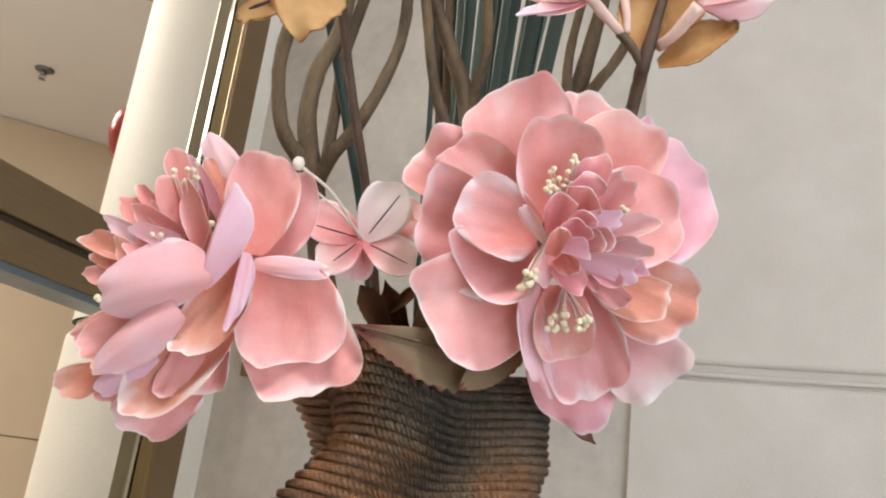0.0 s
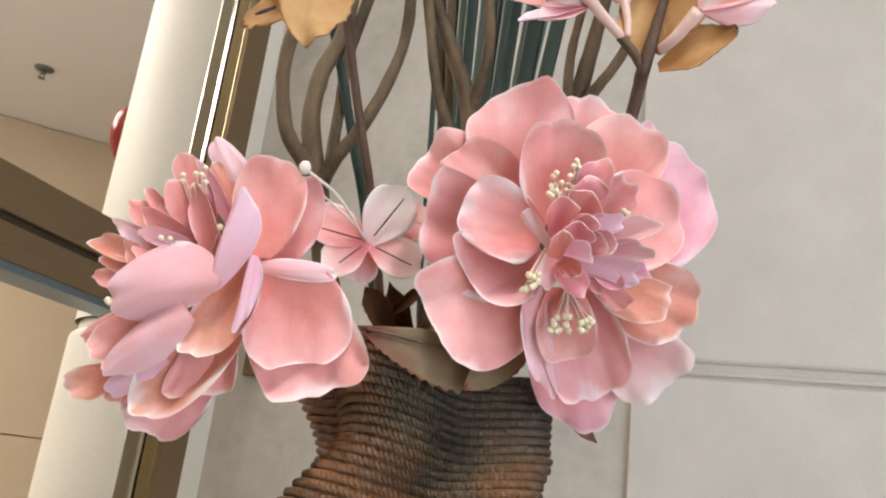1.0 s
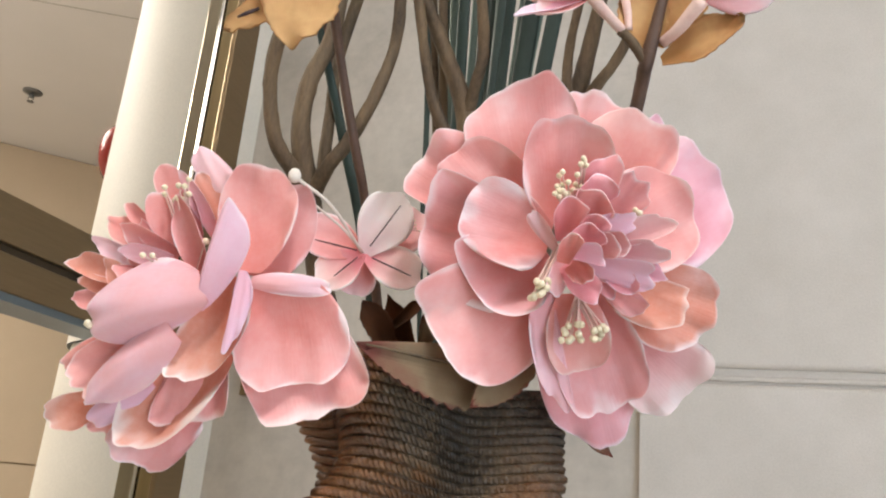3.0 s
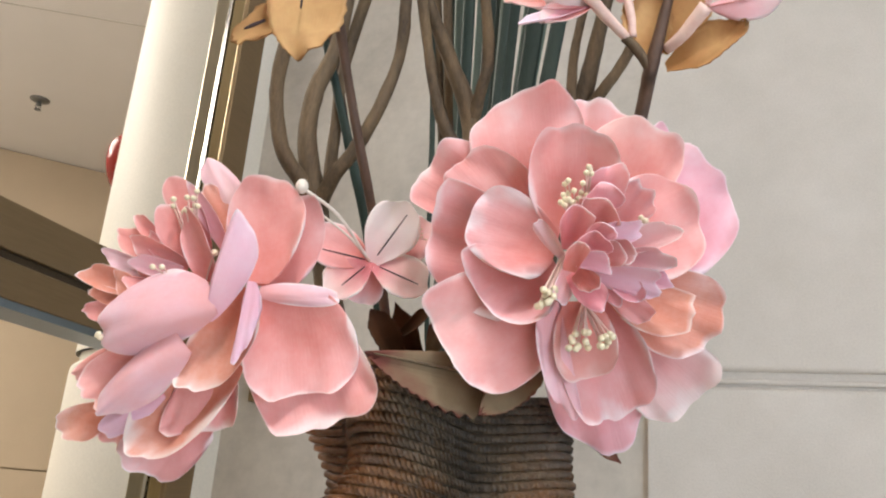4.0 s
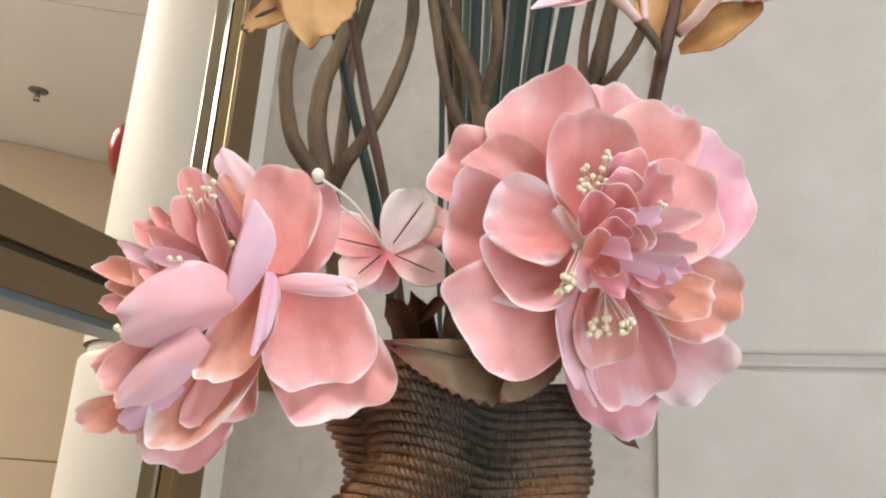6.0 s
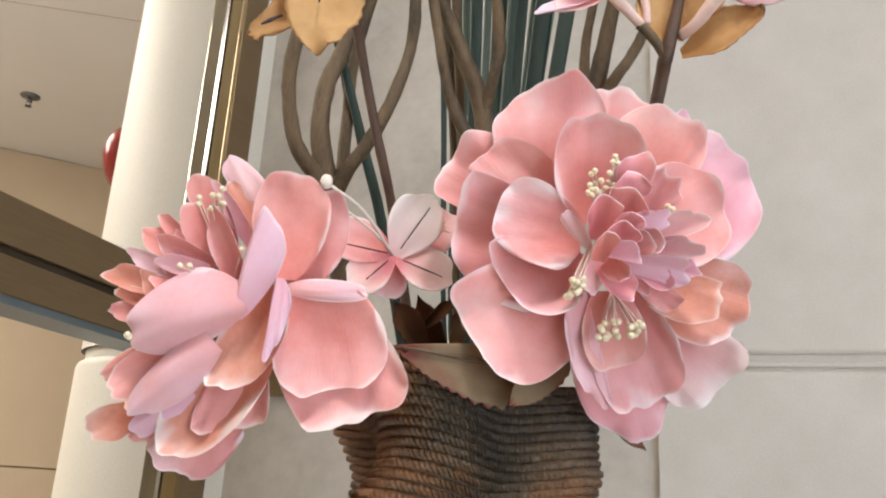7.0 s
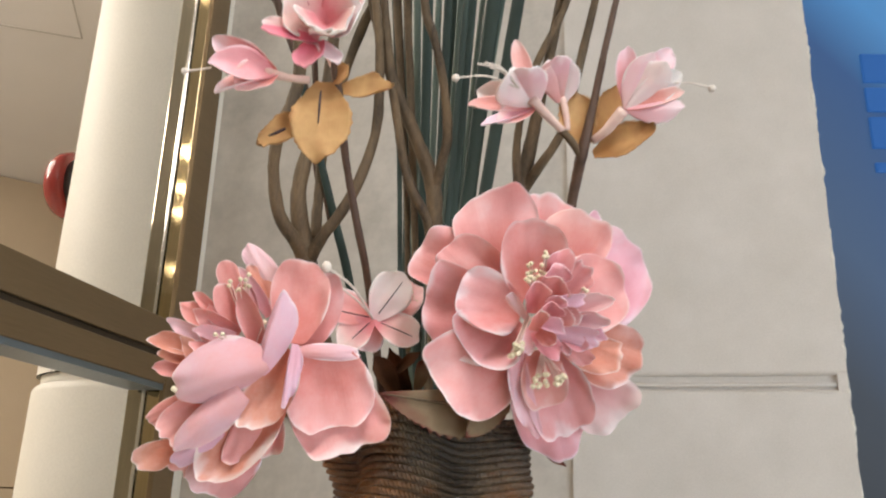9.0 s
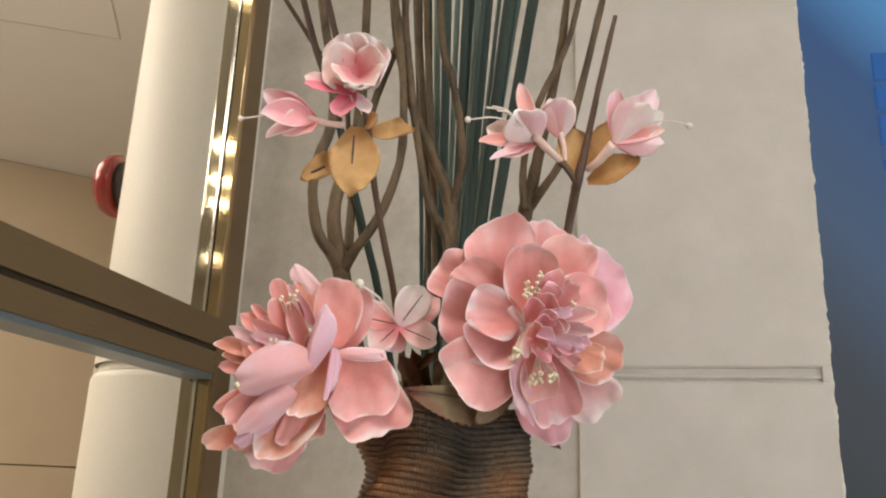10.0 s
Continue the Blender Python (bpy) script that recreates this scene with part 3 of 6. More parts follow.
def vase_material():
    m, tree, b = material("weathered_rope_stoneware", 0.30)
    big = noise_tex(tree, 11.0, 5.0, 0.6)
    fine = noise_tex(tree, 320.0, 4.0, 0.7)
    # the glaze turns from burnt orange on one side to slate grey on the other
    co = tree.nodes.new("ShaderNodeTexCoord")
    sep = tree.nodes.new("ShaderNodeSeparateXYZ")
    tree.links.new(co.outputs["Object"], sep.inputs[0])
    drift = tree.nodes.new("ShaderNodeMath")
    drift.operation = "MULTIPLY_ADD"
    drift.inputs[1].default_value = -1.6
    tree.links.new(sep.outputs[0], drift.inputs[0])
    tree.links.new(big, drift.inputs[2])
    fall = tree.nodes.new("ShaderNodeMath")
    fall.operation = "MULTIPLY_ADD"
    fall.inputs[1].default_value = -1.5
    tree.links.new(sep.outputs[2], fall.inputs[0])
    tree.links.new(drift.outputs[0], fall.inputs[2])
    lift = tree.nodes.new("ShaderNodeMath")
    lift.inputs[1].default_value = 1.5 * 1.405 + 0.04
    tree.links.new(fall.outputs[0], lift.inputs[0])
    c = ramp(tree, lift.outputs[0], (0.34, (0.075, 0.055, 0.036)), (0.42, (0.13, 0.085, 0.045)), (0.47, (0.17, 0.075, 0.022)), (0.58, (0.31, 0.12, 0.028)))
    c = mixed(tree, 0.40, c, ramp(tree, fine, (0.42, (0.004, 0.003, 0.002)), (0.64, (0.21, 0.155, 0.10))))
    # dark smoked patches of the glaze
    smoke = noise_tex(tree, 16.0, 3.0, 0.5, (1, 1, 1.6))
    c = mixed(tree, 1.0, c, ramp(tree, smoke, (0.38, (0.55, 0.52, 0.50)), (0.58, (1.2, 1.12, 1.04))), "MULTIPLY")
    tree.links.new(c, b.inputs["Base Color"])
    bump(tree, b, fine, 0.9, 0.0016)
    return m


VASE = vase_material()
COIL = 0.0050


def vase_ring(z, a):
    """The vase's outline: a softly square body that twists and swells below its waist. Gives the point and the way outwards."""
    d = RIM - z
    size = np.interp(d, [0, 0.02, 0.04, 0.06, 0.085, 0.14, 0.22, 0.32, 0.42, 0.50], [0.079, 0.073, 0.069, 0.0695, 0.079, 0.106, 0.128, 0.120, 0.092, 0.080])
    turn = radians(-99) + np.interp(d, [0, 0.045, 0.07, 0.09, 0.13, 0.3, 0.5], [0, -0.18, -0.38, -0.55, -0.85, -1.3, -1.5])
    square = np.interp(d, [0, 0.08, 0.2, 0.5], [0.19, 0.17, 0.11, 0.04])
    r = size * (1 + square * math.cos(4 * a) - 0.25 * square)
    r += 0.0014 * noise.noise(Vector((math.cos(a) * 2.2, math.sin(a) * 2.2, z * 14)))
    out = Vector((math.cos(a + turn), math.sin(a + turn), 0))
    lift = 0.009 * math.cos(a) ** 3 * np.interp(d, [0, 0.1], [1, 0]) + 0.003 * math.cos(4 * a) + 0.0008 * math.sin(3 * a + 20 * z)
    side = np.interp(d, [0, 0.012, 0.05, 0.08, 0.14], [-0.003, -0.003, 0.010, 0.003, 0.0])
    return Vector((VX + side, VY, z + lift)) + out * r, out


def vase_body(z0, z1, steps, segs, inset):
    bm = bmesh.new()
    rings = []
    for i in range(steps + 1):
        z = z0 + (z1 - z0) * i / steps
        row = []
        for k in range(segs):
            p, out = vase_ring(z, 2 * math.pi * k / segs)
            row.append(bm.verts.new(p - out * inset))
        rings.append(row)
    for a, b in zip(rings, rings[1:]):
        for k in range(segs):
            bm.faces.new((a[k], a[(k + 1) % segs], b[(k + 1) % segs], b[k]))
    bm.faces.new(rings[0][::-1])
    return bm


def coil_bm(z, segs, strands):
    """One cord of the vase: a half-round ring with slanting strands."""
    bm = bmesh.new()
    rings = []
    for k in range(segs):
        a = 2 * math.pi * k / segs
        p, out = vase_ring(z, a)
        row = []
        for j in range(7):
            w = math.pi * (j / 6 - 0.5)
            ridge = max(0.0, math.cos(w)) * (0.0020 * math.sin(strands * a + 2.6 * w) ** 3 + 0.0008 * noise.noise(p * 300))
            row.append(bm.verts.new(p + out * (0.0023 * math.cos(w) - 0.0014 + ridge) + Vector((0, 0, COIL * 0.54 * math.sin(w)))))
        rings.append(row)
    for k in range(segs):
        a, b = rings[k], rings[(k + 1) % segs]
        for j in range(6):
            bm.faces.new((a[j], b[j], b[j + 1], a[j + 1]))
    return bm


vase = thing("vase", (VX, VY, 0.98), "twisted brown vase of coiled rope-like stoneware on a plinth", "vase")
under(part("body", vase_body(0.98, RIM - 0.001, 60, 120, 0.0022), VASE), vase)
under(part("liner", vase_body(1.2, RIM - 0.002, 20, 120, 0.009), BLACK, None, "dark inside of the vase"), vase)
z = RIM - COIL / 2
while z > 0.99:
    near = z > 1.30
    under(part("coil", coil_bm(z, 1200 if near else 120, 170), VASE), vase)
    z -= COIL


# ---- the big open blossom ----
blossom = thing("open_blossom", (0.0827, 0.4974, 1.5321), "large open pink foam flower in full bloom above the vase", "flower", "large blossoms")
bloom_petal(blossom, (0.0739, 0.4835, 1.5423), (0.0588, 0.4641, 1.6147), (0.0272, 0.4651, 1.5839), (0.0878, 0.4713, 1.5979), PINK, seed=1, wave=0.05, ruffle=0.04, stalk=0.5)
bloom_petal(blossom, (0.0880, 0.4843, 1.5562), (0.0939, 0.4787, 1.6172), (0.0776, 0.4797, 1.6068), (0.1154, 0.4825, 1.6013), PINK, seed=2, stalk=0.5)
bloom_petal(blossom, (0.0977, 0.4802, 1.5332), (0.1322, 0.4733, 1.5942), (0.0914, 0.4673, 1.5918), (0.1356, 0.4780, 1.5706), SALMON, seed=3, stalk=0.4, top=2.8)
bloom_petal(blossom, (0.1132, 0.4943, 1.5356), (0.1600, 0.4924, 1.5829), (0.1251, 0.4846, 1.6058), (0.1546, 0.5053, 1.5322), LILAC, seed=4, stalk=0.5, wave=0.05, top=2.6)
bloom_petal(blossom, (0.1004, 0.4736, 1.5282), (0.1445, 0.4754, 1.5559), (0.1081, 0.4635, 1.5641), (0.1340, 0.4829, 1.5205), PINK, seed=5, stalk=0.4, ruffle=0.03)
bloom_petal(blossom, (0.0556, 0.4826, 1.5473), (0.0044, 0.4729, 1.5758), (0.0312, 0.4710, 1.5869), (0.0013, 0.4773, 1.5535), PINK, seed=6, stalk=0.45)
bloom_petal(blossom, (0.0668, 0.4742, 1.5386), (0.0284, 0.4594, 1.5754), (0.0168, 0.4646, 1.5605), (0.0613, 0.4625, 1.5666), SALMON, seed=7, stalk=0.4, belly=-0.02)
bloom_petal(blossom, (0.0661, 0.4804, 1.5251), (0.0090, 0.4712, 1.5357), (0.0220, 0.4591, 1.5600), (0.0449, 0.4829, 1.4940), PINK, seed=8, stalk=0.45, belly=-0.04, wave=0.05, pale=0.16)
bloom_petal(blossom, (0.0734, 0.4769, 1.5260), (0.0409, 0.4725, 1.4985), (0.0294, 0.4630, 1.5239), (0.0704, 0.4709, 1.4964), PINK, seed=9, stalk=0.4, belly=-0.07, ruffle=0.07, pale=0.14)
bloom_petal(blossom, (0.0747, 0.4662, 1.5272), (0.0311, 0.4538, 1.5338), (0.0505, 0.4501, 1.5542), (0.0606, 0.4572, 1.5088), PINK, seed=10, stalk=0.35, belly=-0.06, top=2.6, pale=0.34)
bloom_petal(blossom, (0.0812, 0.4662, 1.5366), (0.0780, 0.4498, 1.5877), (0.0606, 0.4492, 1.5547), (0.1049, 0.4547, 1.5638), SALMON, seed=11, stalk=0.4, belly=-0.08, ruffle=0.04, pale=0.14)
bloom_petal(blossom, (0.0743, 0.4837, 1.5113), (0.0261, 0.4823, 1.4706), (0.0131, 0.4725, 1.5065), (0.0628, 0.4903, 1.4650), PINK, seed=12, stalk=0.5, wave=0.05, top=2.6, pale=0.12)
bloom_petal(blossom, (0.0935, 0.5117, 1.4981), (0.1081, 0.5362, 1.4395), (0.0708, 0.5170, 1.4710), (0.1257, 0.5305, 1.4590), MAUVE, seed=13, stalk=0.6, wave=0.05)
bloom_petal(blossom, (0.1067, 0.5083, 1.5014), (0.1510, 0.5242, 1.4634), (0.1587, 0.5154, 1.4883), (0.1231, 0.5248, 1.4560), WHITE, seed=14, stalk=0.5, wave=0.05, pale=0.2)
bloom_petal(blossom, (0.1092, 0.4895, 1.5153), (0.1584, 0.5010, 1.5004), (0.1501, 0.4959, 1.5266), (0.1297, 0.4981, 1.4833), CORAL, seed=15, stalk=0.45, belly=-0.08, wave=0.05, pale=0.18)
bloom_petal(blossom, (0.1040, 0.4753, 1.5110), (0.1427, 0.4826, 1.4980), (0.1454, 0.4830, 1.5115), (0.1158, 0.4748, 1.4908), CORAL, seed=16, stalk=0.45, belly=-0.1, pale=0.12)
bloom_petal(blossom, (0.0904, 0.4814, 1.5058), (0.1098, 0.5036, 1.4500), (0.0798, 0.4834, 1.4675), (0.1250, 0.4955, 1.4760), PINK, seed=17, stalk=0.55, belly=-0.08, ruffle=0.08, wave=0.06, pale=0.22)
bloom_petal(blossom, (0.0874, 0.4752, 1.5039), (0.0903, 0.4854, 1.4658), (0.0754, 0.4747, 1.4798), (0.1067, 0.4821, 1.4837), SALMON, seed=18, stalk=0.5, belly=-0.1)
bloom_petal(blossom, (0.0776, 0.4741, 1.5030), (0.0917, 0.4892, 1.4473), (0.0672, 0.4747, 1.4763), (0.0811, 0.4821, 1.4788), MAUVE, seed=19, stalk=0.6, ruffle=0.09, wave=0.08, side=1)
bloom_petal(blossom, (0.0893, 0.4611, 1.5398), (0.1066, 0.4434, 1.5668), (0.0890, 0.4447, 1.5550), (0.1058, 0.4504, 1.5508), HEART, seed=20, top=1.3, stalk=0.5, small=1, ruffle=0.15, wave=0.12, pale=0.09)
bloom_petal(blossom, (0.0931, 0.4557, 1.5419), (0.0978, 0.4411, 1.5532), (0.0871, 0.4428, 1.5466), (0.1062, 0.4473, 1.5474), HEART, seed=21, top=1.7, small=1, ruffle=0.15, wave=0.12, pale=0.09)
bloom_petal(blossom, (0.0817, 0.4573, 1.5247), (0.0851, 0.4388, 1.5415), (0.0771, 0.4436, 1.5327), (0.0927, 0.4383, 1.5364), HEART, seed=22, top=1.6, belly=-0.12, small=1, stalk=0.5, ruffle=0.15, wave=0.12, pale=0.09)
bloom_petal(blossom, (0.0794, 0.4638, 1.5231), (0.0681, 0.4436, 1.5354), (0.0651, 0.4472, 1.5295), (0.0749, 0.4467, 1.5288), WHITE, seed=23, top=1.8, small=1, side=1, ruffle=0.15, wave=0.12, pale=0.09)
bloom_petal(blossom, (0.0933, 0.4536, 1.5352), (0.0980, 0.4397, 1.5445), (0.0846, 0.4396, 1.5422), (0.1036, 0.4435, 1.5380), PINK, seed=24, top=1.5, small=1, ruffle=0.15, wave=0.12, pale=0.09)
bloom_petal(blossom, (0.0872, 0.4549, 1.5213), (0.1188, 0.4457, 1.5311), (0.1007, 0.4403, 1.5335), (0.1106, 0.4483, 1.5259), LILAC, seed=25, top=1.6, small=1, belly=0.06, side=1, ruffle=0.15, wave=0.12, pale=0.09)
bloom_petal(blossom, (0.0860, 0.4519, 1.5169), (0.0960, 0.4375, 1.5268), (0.0849, 0.4355, 1.5217), (0.1026, 0.4428, 1.5196), HEART, seed=26, top=2.0, small=1, belly=-0.12, ruffle=0.15, wave=0.12, pale=0.09)
bloom_petal(blossom, (0.0822, 0.4509, 1.5118), (0.0868, 0.4338, 1.5211), (0.0800, 0.4365, 1.5163), (0.0908, 0.4331, 1.5185), PINK, seed=27, top=1.8, small=1, stalk=0.6, ruffle=0.15, wave=0.12, pale=0.09)
bloom_petal(blossom, (0.0834, 0.4500, 1.5150), (0.1006, 0.4399, 1.5077), (0.0985, 0.4408, 1.5174), (0.0892, 0.4378, 1.5094), LILAC, seed=28, top=1.5, small=1, side=1, ruffle=0.15, wave=0.12, pale=0.09)
bloom_petal(blossom, (0.0914, 0.4543, 1.5185), (0.1084, 0.4452, 1.5179), (0.1015, 0.4410, 1.5250), (0.1051, 0.4490, 1.5145), PINK, seed=29, top=1.4, small=1, stalk=0.5, ruffle=0.15, wave=0.12, pale=0.09)
bloom_petal(blossom, (0.1010, 0.4603, 1.5239), (0.1342, 0.4493, 1.5332), (0.1184, 0.4481, 1.5368), (0.1228, 0.4504, 1.5245), WHITE, seed=30, top=1.25, small=1, stalk=0.5, ruffle=0.2, wave=0.12, pale=0.09)
bloom_petal(blossom, (0.1040, 0.4614, 1.5216), (0.1322, 0.4559, 1.5179), (0.1228, 0.4502, 1.5252), (0.1181, 0.4570, 1.5149), WHITE, seed=31, top=1.25, small=1, stalk=0.5, ruffle=0.2, wave=0.12, pale=0.09)
bloom_petal(blossom, (0.0921, 0.4616, 1.5122), (0.1253, 0.4614, 1.5041), (0.1193, 0.4532, 1.5141), (0.1114, 0.4616, 1.5039), LILAC, seed=32, top=1.7, small=1, belly=0.08, stalk=0.5, side=1, ruffle=0.15, wave=0.12, pale=0.09)
bloom_petal(blossom, (0.0831, 0.4569, 1.5131), (0.0984, 0.4544, 1.4942), (0.0992, 0.4528, 1.5065), (0.0867, 0.4518, 1.4973), HEART, seed=33, top=1.3, small=1, stalk=0.5, ruffle=0.15, wave=0.12, pale=0.09)
bloom_petal(blossom, (0.0824, 0.4597, 1.5173), (0.0802, 0.4593, 1.4976), (0.0746, 0.4565, 1.5038), (0.0840, 0.4575, 1.5048), WHITE, seed=34, top=1.9, small=1, stalk=0.4, ruffle=0.15, wave=0.12, pale=0.09)
bloom_petal(blossom, (0.0948, 0.4640, 1.5159), (0.1064, 0.4646, 1.4990), (0.1066, 0.4596, 1.5082), (0.0998, 0.4646, 1.5027), HEART, seed=35, top=1.2, small=1, stalk=0.5, ruffle=0.15, wave=0.12, pale=0.09)
bloom_petal(blossom, (0.1010, 0.4729, 1.5107), (0.1214, 0.4721, 1.4951), (0.1202, 0.4711, 1.5045), (0.1105, 0.4709, 1.4942), PINK, seed=36, top=2.2, small=1, stalk=0.5, ruffle=0.15, wave=0.12, pale=0.09)
bloom_petal(blossom, (0.1058, 0.4667, 1.5189), (0.1312, 0.4625, 1.5098), (0.1267, 0.4596, 1.5171), (0.1190, 0.4631, 1.5093), LILAC, seed=37, top=1.3, small=1, stalk=0.5, ruffle=0.18, wave=0.12, pale=0.09)
bloom_petal(blossom, (0.0850, 0.4533, 1.5121), (0.0945, 0.4452, 1.5015), (0.0954, 0.4432, 1.5085), (0.0862, 0.4461, 1.5018), PINK, seed=38, top=1.5, small=1, stalk=0.5, ruffle=0.15, wave=0.12, pale=0.09)
bloom_petal(blossom, (0.0965, 0.4532, 1.5242), (0.1124, 0.4433, 1.5192), (0.1075, 0.4415, 1.5259), (0.1083, 0.4471, 1.5153), PINK, seed=39, top=1.5, small=1, stalk=0.5, ruffle=0.15, wave=0.12, pale=0.09)
bloom_petal(blossom, (0.0896, 0.4499, 1.5250), (0.1010, 0.4362, 1.5300), (0.0923, 0.4376, 1.5316), (0.1029, 0.4411, 1.5252), HEART, seed=40, top=1.6, small=1, stalk=0.5, ruffle=0.15, wave=0.12, pale=0.09)
bloom_petal(blossom, (0.1025, 0.4636, 1.5140), (0.1171, 0.4591, 1.5012), (0.1168, 0.4555, 1.5091), (0.1070, 0.4584, 1.5021), HEART, seed=41, top=1.5, small=1, stalk=0.5, ruffle=0.15, wave=0.12, pale=0.09)
bloom_petal(blossom, (0.0996, 0.4667, 1.5364), (0.1182, 0.4585, 1.5576), (0.1057, 0.4530, 1.5562), (0.1212, 0.4606, 1.5455), PINK, seed=42, top=2.0, small=1, stalk=0.5, ruffle=0.15, wave=0.12, pale=0.09)


def stamen(parent, a, m, b, r):
    st = under(part("stamen", tube_bm([(*a, 0.0005), (*m, 0.00045), (*b, 0.0004)], 5, 0, 4), FILAMENT), parent)
    at = Vector(a)
    tip = part("anther", bead_bm(b, r), ANTHER, None, "cream bead tip")
    tip.parent = st
    return st


stamen(blossom, (0.0848, 0.4623, 1.5338), (0.0831, 0.4530, 1.5401), (0.0815, 0.4443, 1.5446), 0.00151)
stamen(blossom, (0.0860, 0.4629, 1.5326), (0.0831, 0.4525, 1.5399), (0.0804, 0.4427, 1.5454), 0.00151)
stamen(blossom, (0.0876, 0.4631, 1.5327), (0.0821, 0.4534, 1.5395), (0.0767, 0.4443, 1.5444), 0.00151)
stamen(blossom, (0.0868, 0.4628, 1.5331), (0.0822, 0.4532, 1.5417), (0.0778, 0.4442, 1.5483), 0.00151)
stamen(blossom, (0.0862, 0.4623, 1.5345), (0.0823, 0.4530, 1.5397), (0.0786, 0.4442, 1.5430), 0.00151)
stamen(blossom, (0.0875, 0.4631, 1.5325), (0.0871, 0.4524, 1.5440), (0.0869, 0.4422, 1.5537), 0.00151)
stamen(blossom, (0.0864, 0.4620, 1.5355), (0.0830, 0.4524, 1.5413), (0.0797, 0.4433, 1.5452), 0.00151)
stamen(blossom, (0.0869, 0.4625, 1.5341), (0.0827, 0.4531, 1.5410), (0.0786, 0.4443, 1.5460), 0.00151)
stamen(blossom, (0.0859, 0.4629, 1.5326), (0.0829, 0.4541, 1.5421), (0.0801, 0.4459, 1.5497), 0.00151)
stamen(blossom, (0.0867, 0.4627, 1.5335), (0.0858, 0.4539, 1.5413), (0.0852, 0.4457, 1.5471), 0.00151)
stamen(blossom, (0.0858, 0.4625, 1.5338), (0.0875, 0.4550, 1.5414), (0.0894, 0.4481, 1.5472), 0.00151)
stamen(blossom, (0.0854, 0.4623, 1.5343), (0.0818, 0.4530, 1.5450), (0.0783, 0.4443, 1.5539), 0.00151)
stamen(blossom, (0.0847, 0.4625, 1.5332), (0.0823, 0.4511, 1.5446), (0.0799, 0.4403, 1.5541), 0.00151)
stamen(blossom, (0.0848, 0.4625, 1.5332), (0.0869, 0.4538, 1.5419), (0.0891, 0.4456, 1.5487), 0.00151)
stamen(blossom, (0.0860, 0.4622, 1.5348), (0.0844, 0.4542, 1.5412), (0.0829, 0.4469, 1.5457), 0.00151)
stamen(blossom, (0.0856, 0.4629, 1.5324), (0.0859, 0.4542, 1.5424), (0.0864, 0.4461, 1.5504), 0.00151)
stamen(blossom, (0.0850, 0.4628, 1.5324), (0.0838, 0.4524, 1.5421), (0.0828, 0.4426, 1.5499), 0.00151)
stamen(blossom, (0.0896, 0.4583, 1.5423), (0.0889, 0.4503, 1.5519), (0.0884, 0.4428, 1.5595), 0.00151)
stamen(blossom, (0.0898, 0.4586, 1.5414), (0.0899, 0.4512, 1.5525), (0.0901, 0.4443, 1.5617), 0.00151)
stamen(blossom, (0.0880, 0.4585, 1.5410), (0.0887, 0.4505, 1.5528), (0.0896, 0.4431, 1.5627), 0.00151)
stamen(blossom, (0.0890, 0.4586, 1.5410), (0.0899, 0.4516, 1.5515), (0.0910, 0.4452, 1.5601), 0.00151)
stamen(blossom, (0.0785, 0.4647, 1.5229), (0.0737, 0.4613, 1.5110), (0.0689, 0.4586, 1.4972), 0.00182)
stamen(blossom, (0.0796, 0.4646, 1.5238), (0.0747, 0.4624, 1.5119), (0.0699, 0.4607, 1.4982), 0.00182)
stamen(blossom, (0.0802, 0.4640, 1.5260), (0.0736, 0.4624, 1.5124), (0.0673, 0.4613, 1.4969), 0.00182)
stamen(blossom, (0.0808, 0.4647, 1.5243), (0.0765, 0.4593, 1.5142), (0.0723, 0.4546, 1.5023), 0.00182)
stamen(blossom, (0.0815, 0.4649, 1.5237), (0.0761, 0.4611, 1.5136), (0.0709, 0.4579, 1.5016), 0.00182)
stamen(blossom, (0.0799, 0.4640, 1.5260), (0.0758, 0.4613, 1.5131), (0.0719, 0.4592, 1.4983), 0.00182)
stamen(blossom, (0.0787, 0.4639, 1.5257), (0.0736, 0.4618, 1.5122), (0.0687, 0.4603, 1.4967), 0.00182)
stamen(blossom, (0.0796, 0.4647, 1.5236), (0.0772, 0.4603, 1.5132), (0.0749, 0.4565, 1.5009), 0.00182)
stamen(blossom, (0.0804, 0.4641, 1.5257), (0.0762, 0.4602, 1.5127), (0.0721, 0.4568, 1.4978), 0.00182)
stamen(blossom, (0.0784, 0.4647, 1.5229), (0.0744, 0.4621, 1.5117), (0.0705, 0.4600, 1.4986), 0.00182)
stamen(blossom, (0.0800, 0.4641, 1.5257), (0.0749, 0.4586, 1.5154), (0.0700, 0.4538, 1.5032), 0.00182)
stamen(blossom, (0.0790, 0.4648, 1.5229), (0.0759, 0.4605, 1.5118), (0.0730, 0.4569, 1.4988), 0.00182)
stamen(blossom, (0.0789, 0.4639, 1.5258), (0.0770, 0.4606, 1.5159), (0.0753, 0.4578, 1.5041), 0.00182)
stamen(blossom, (0.0788, 0.4644, 1.5241), (0.0769, 0.4604, 1.5154), (0.0751, 0.4571, 1.5048), 0.00182)
stamen(blossom, (0.0904, 0.4750, 1.5018), (0.0908, 0.4731, 1.4924), (0.0914, 0.4717, 1.4811), 0.00182)
stamen(blossom, (0.0890, 0.4744, 1.5033), (0.0903, 0.4691, 1.4955), (0.0918, 0.4645, 1.4859), 0.00182)
stamen(blossom, (0.0907, 0.4747, 1.5029), (0.0906, 0.4702, 1.4933), (0.0907, 0.4664, 1.4817), 0.00182)
stamen(blossom, (0.0902, 0.4740, 1.5052), (0.0901, 0.4690, 1.4965), (0.0901, 0.4647, 1.4859), 0.00182)
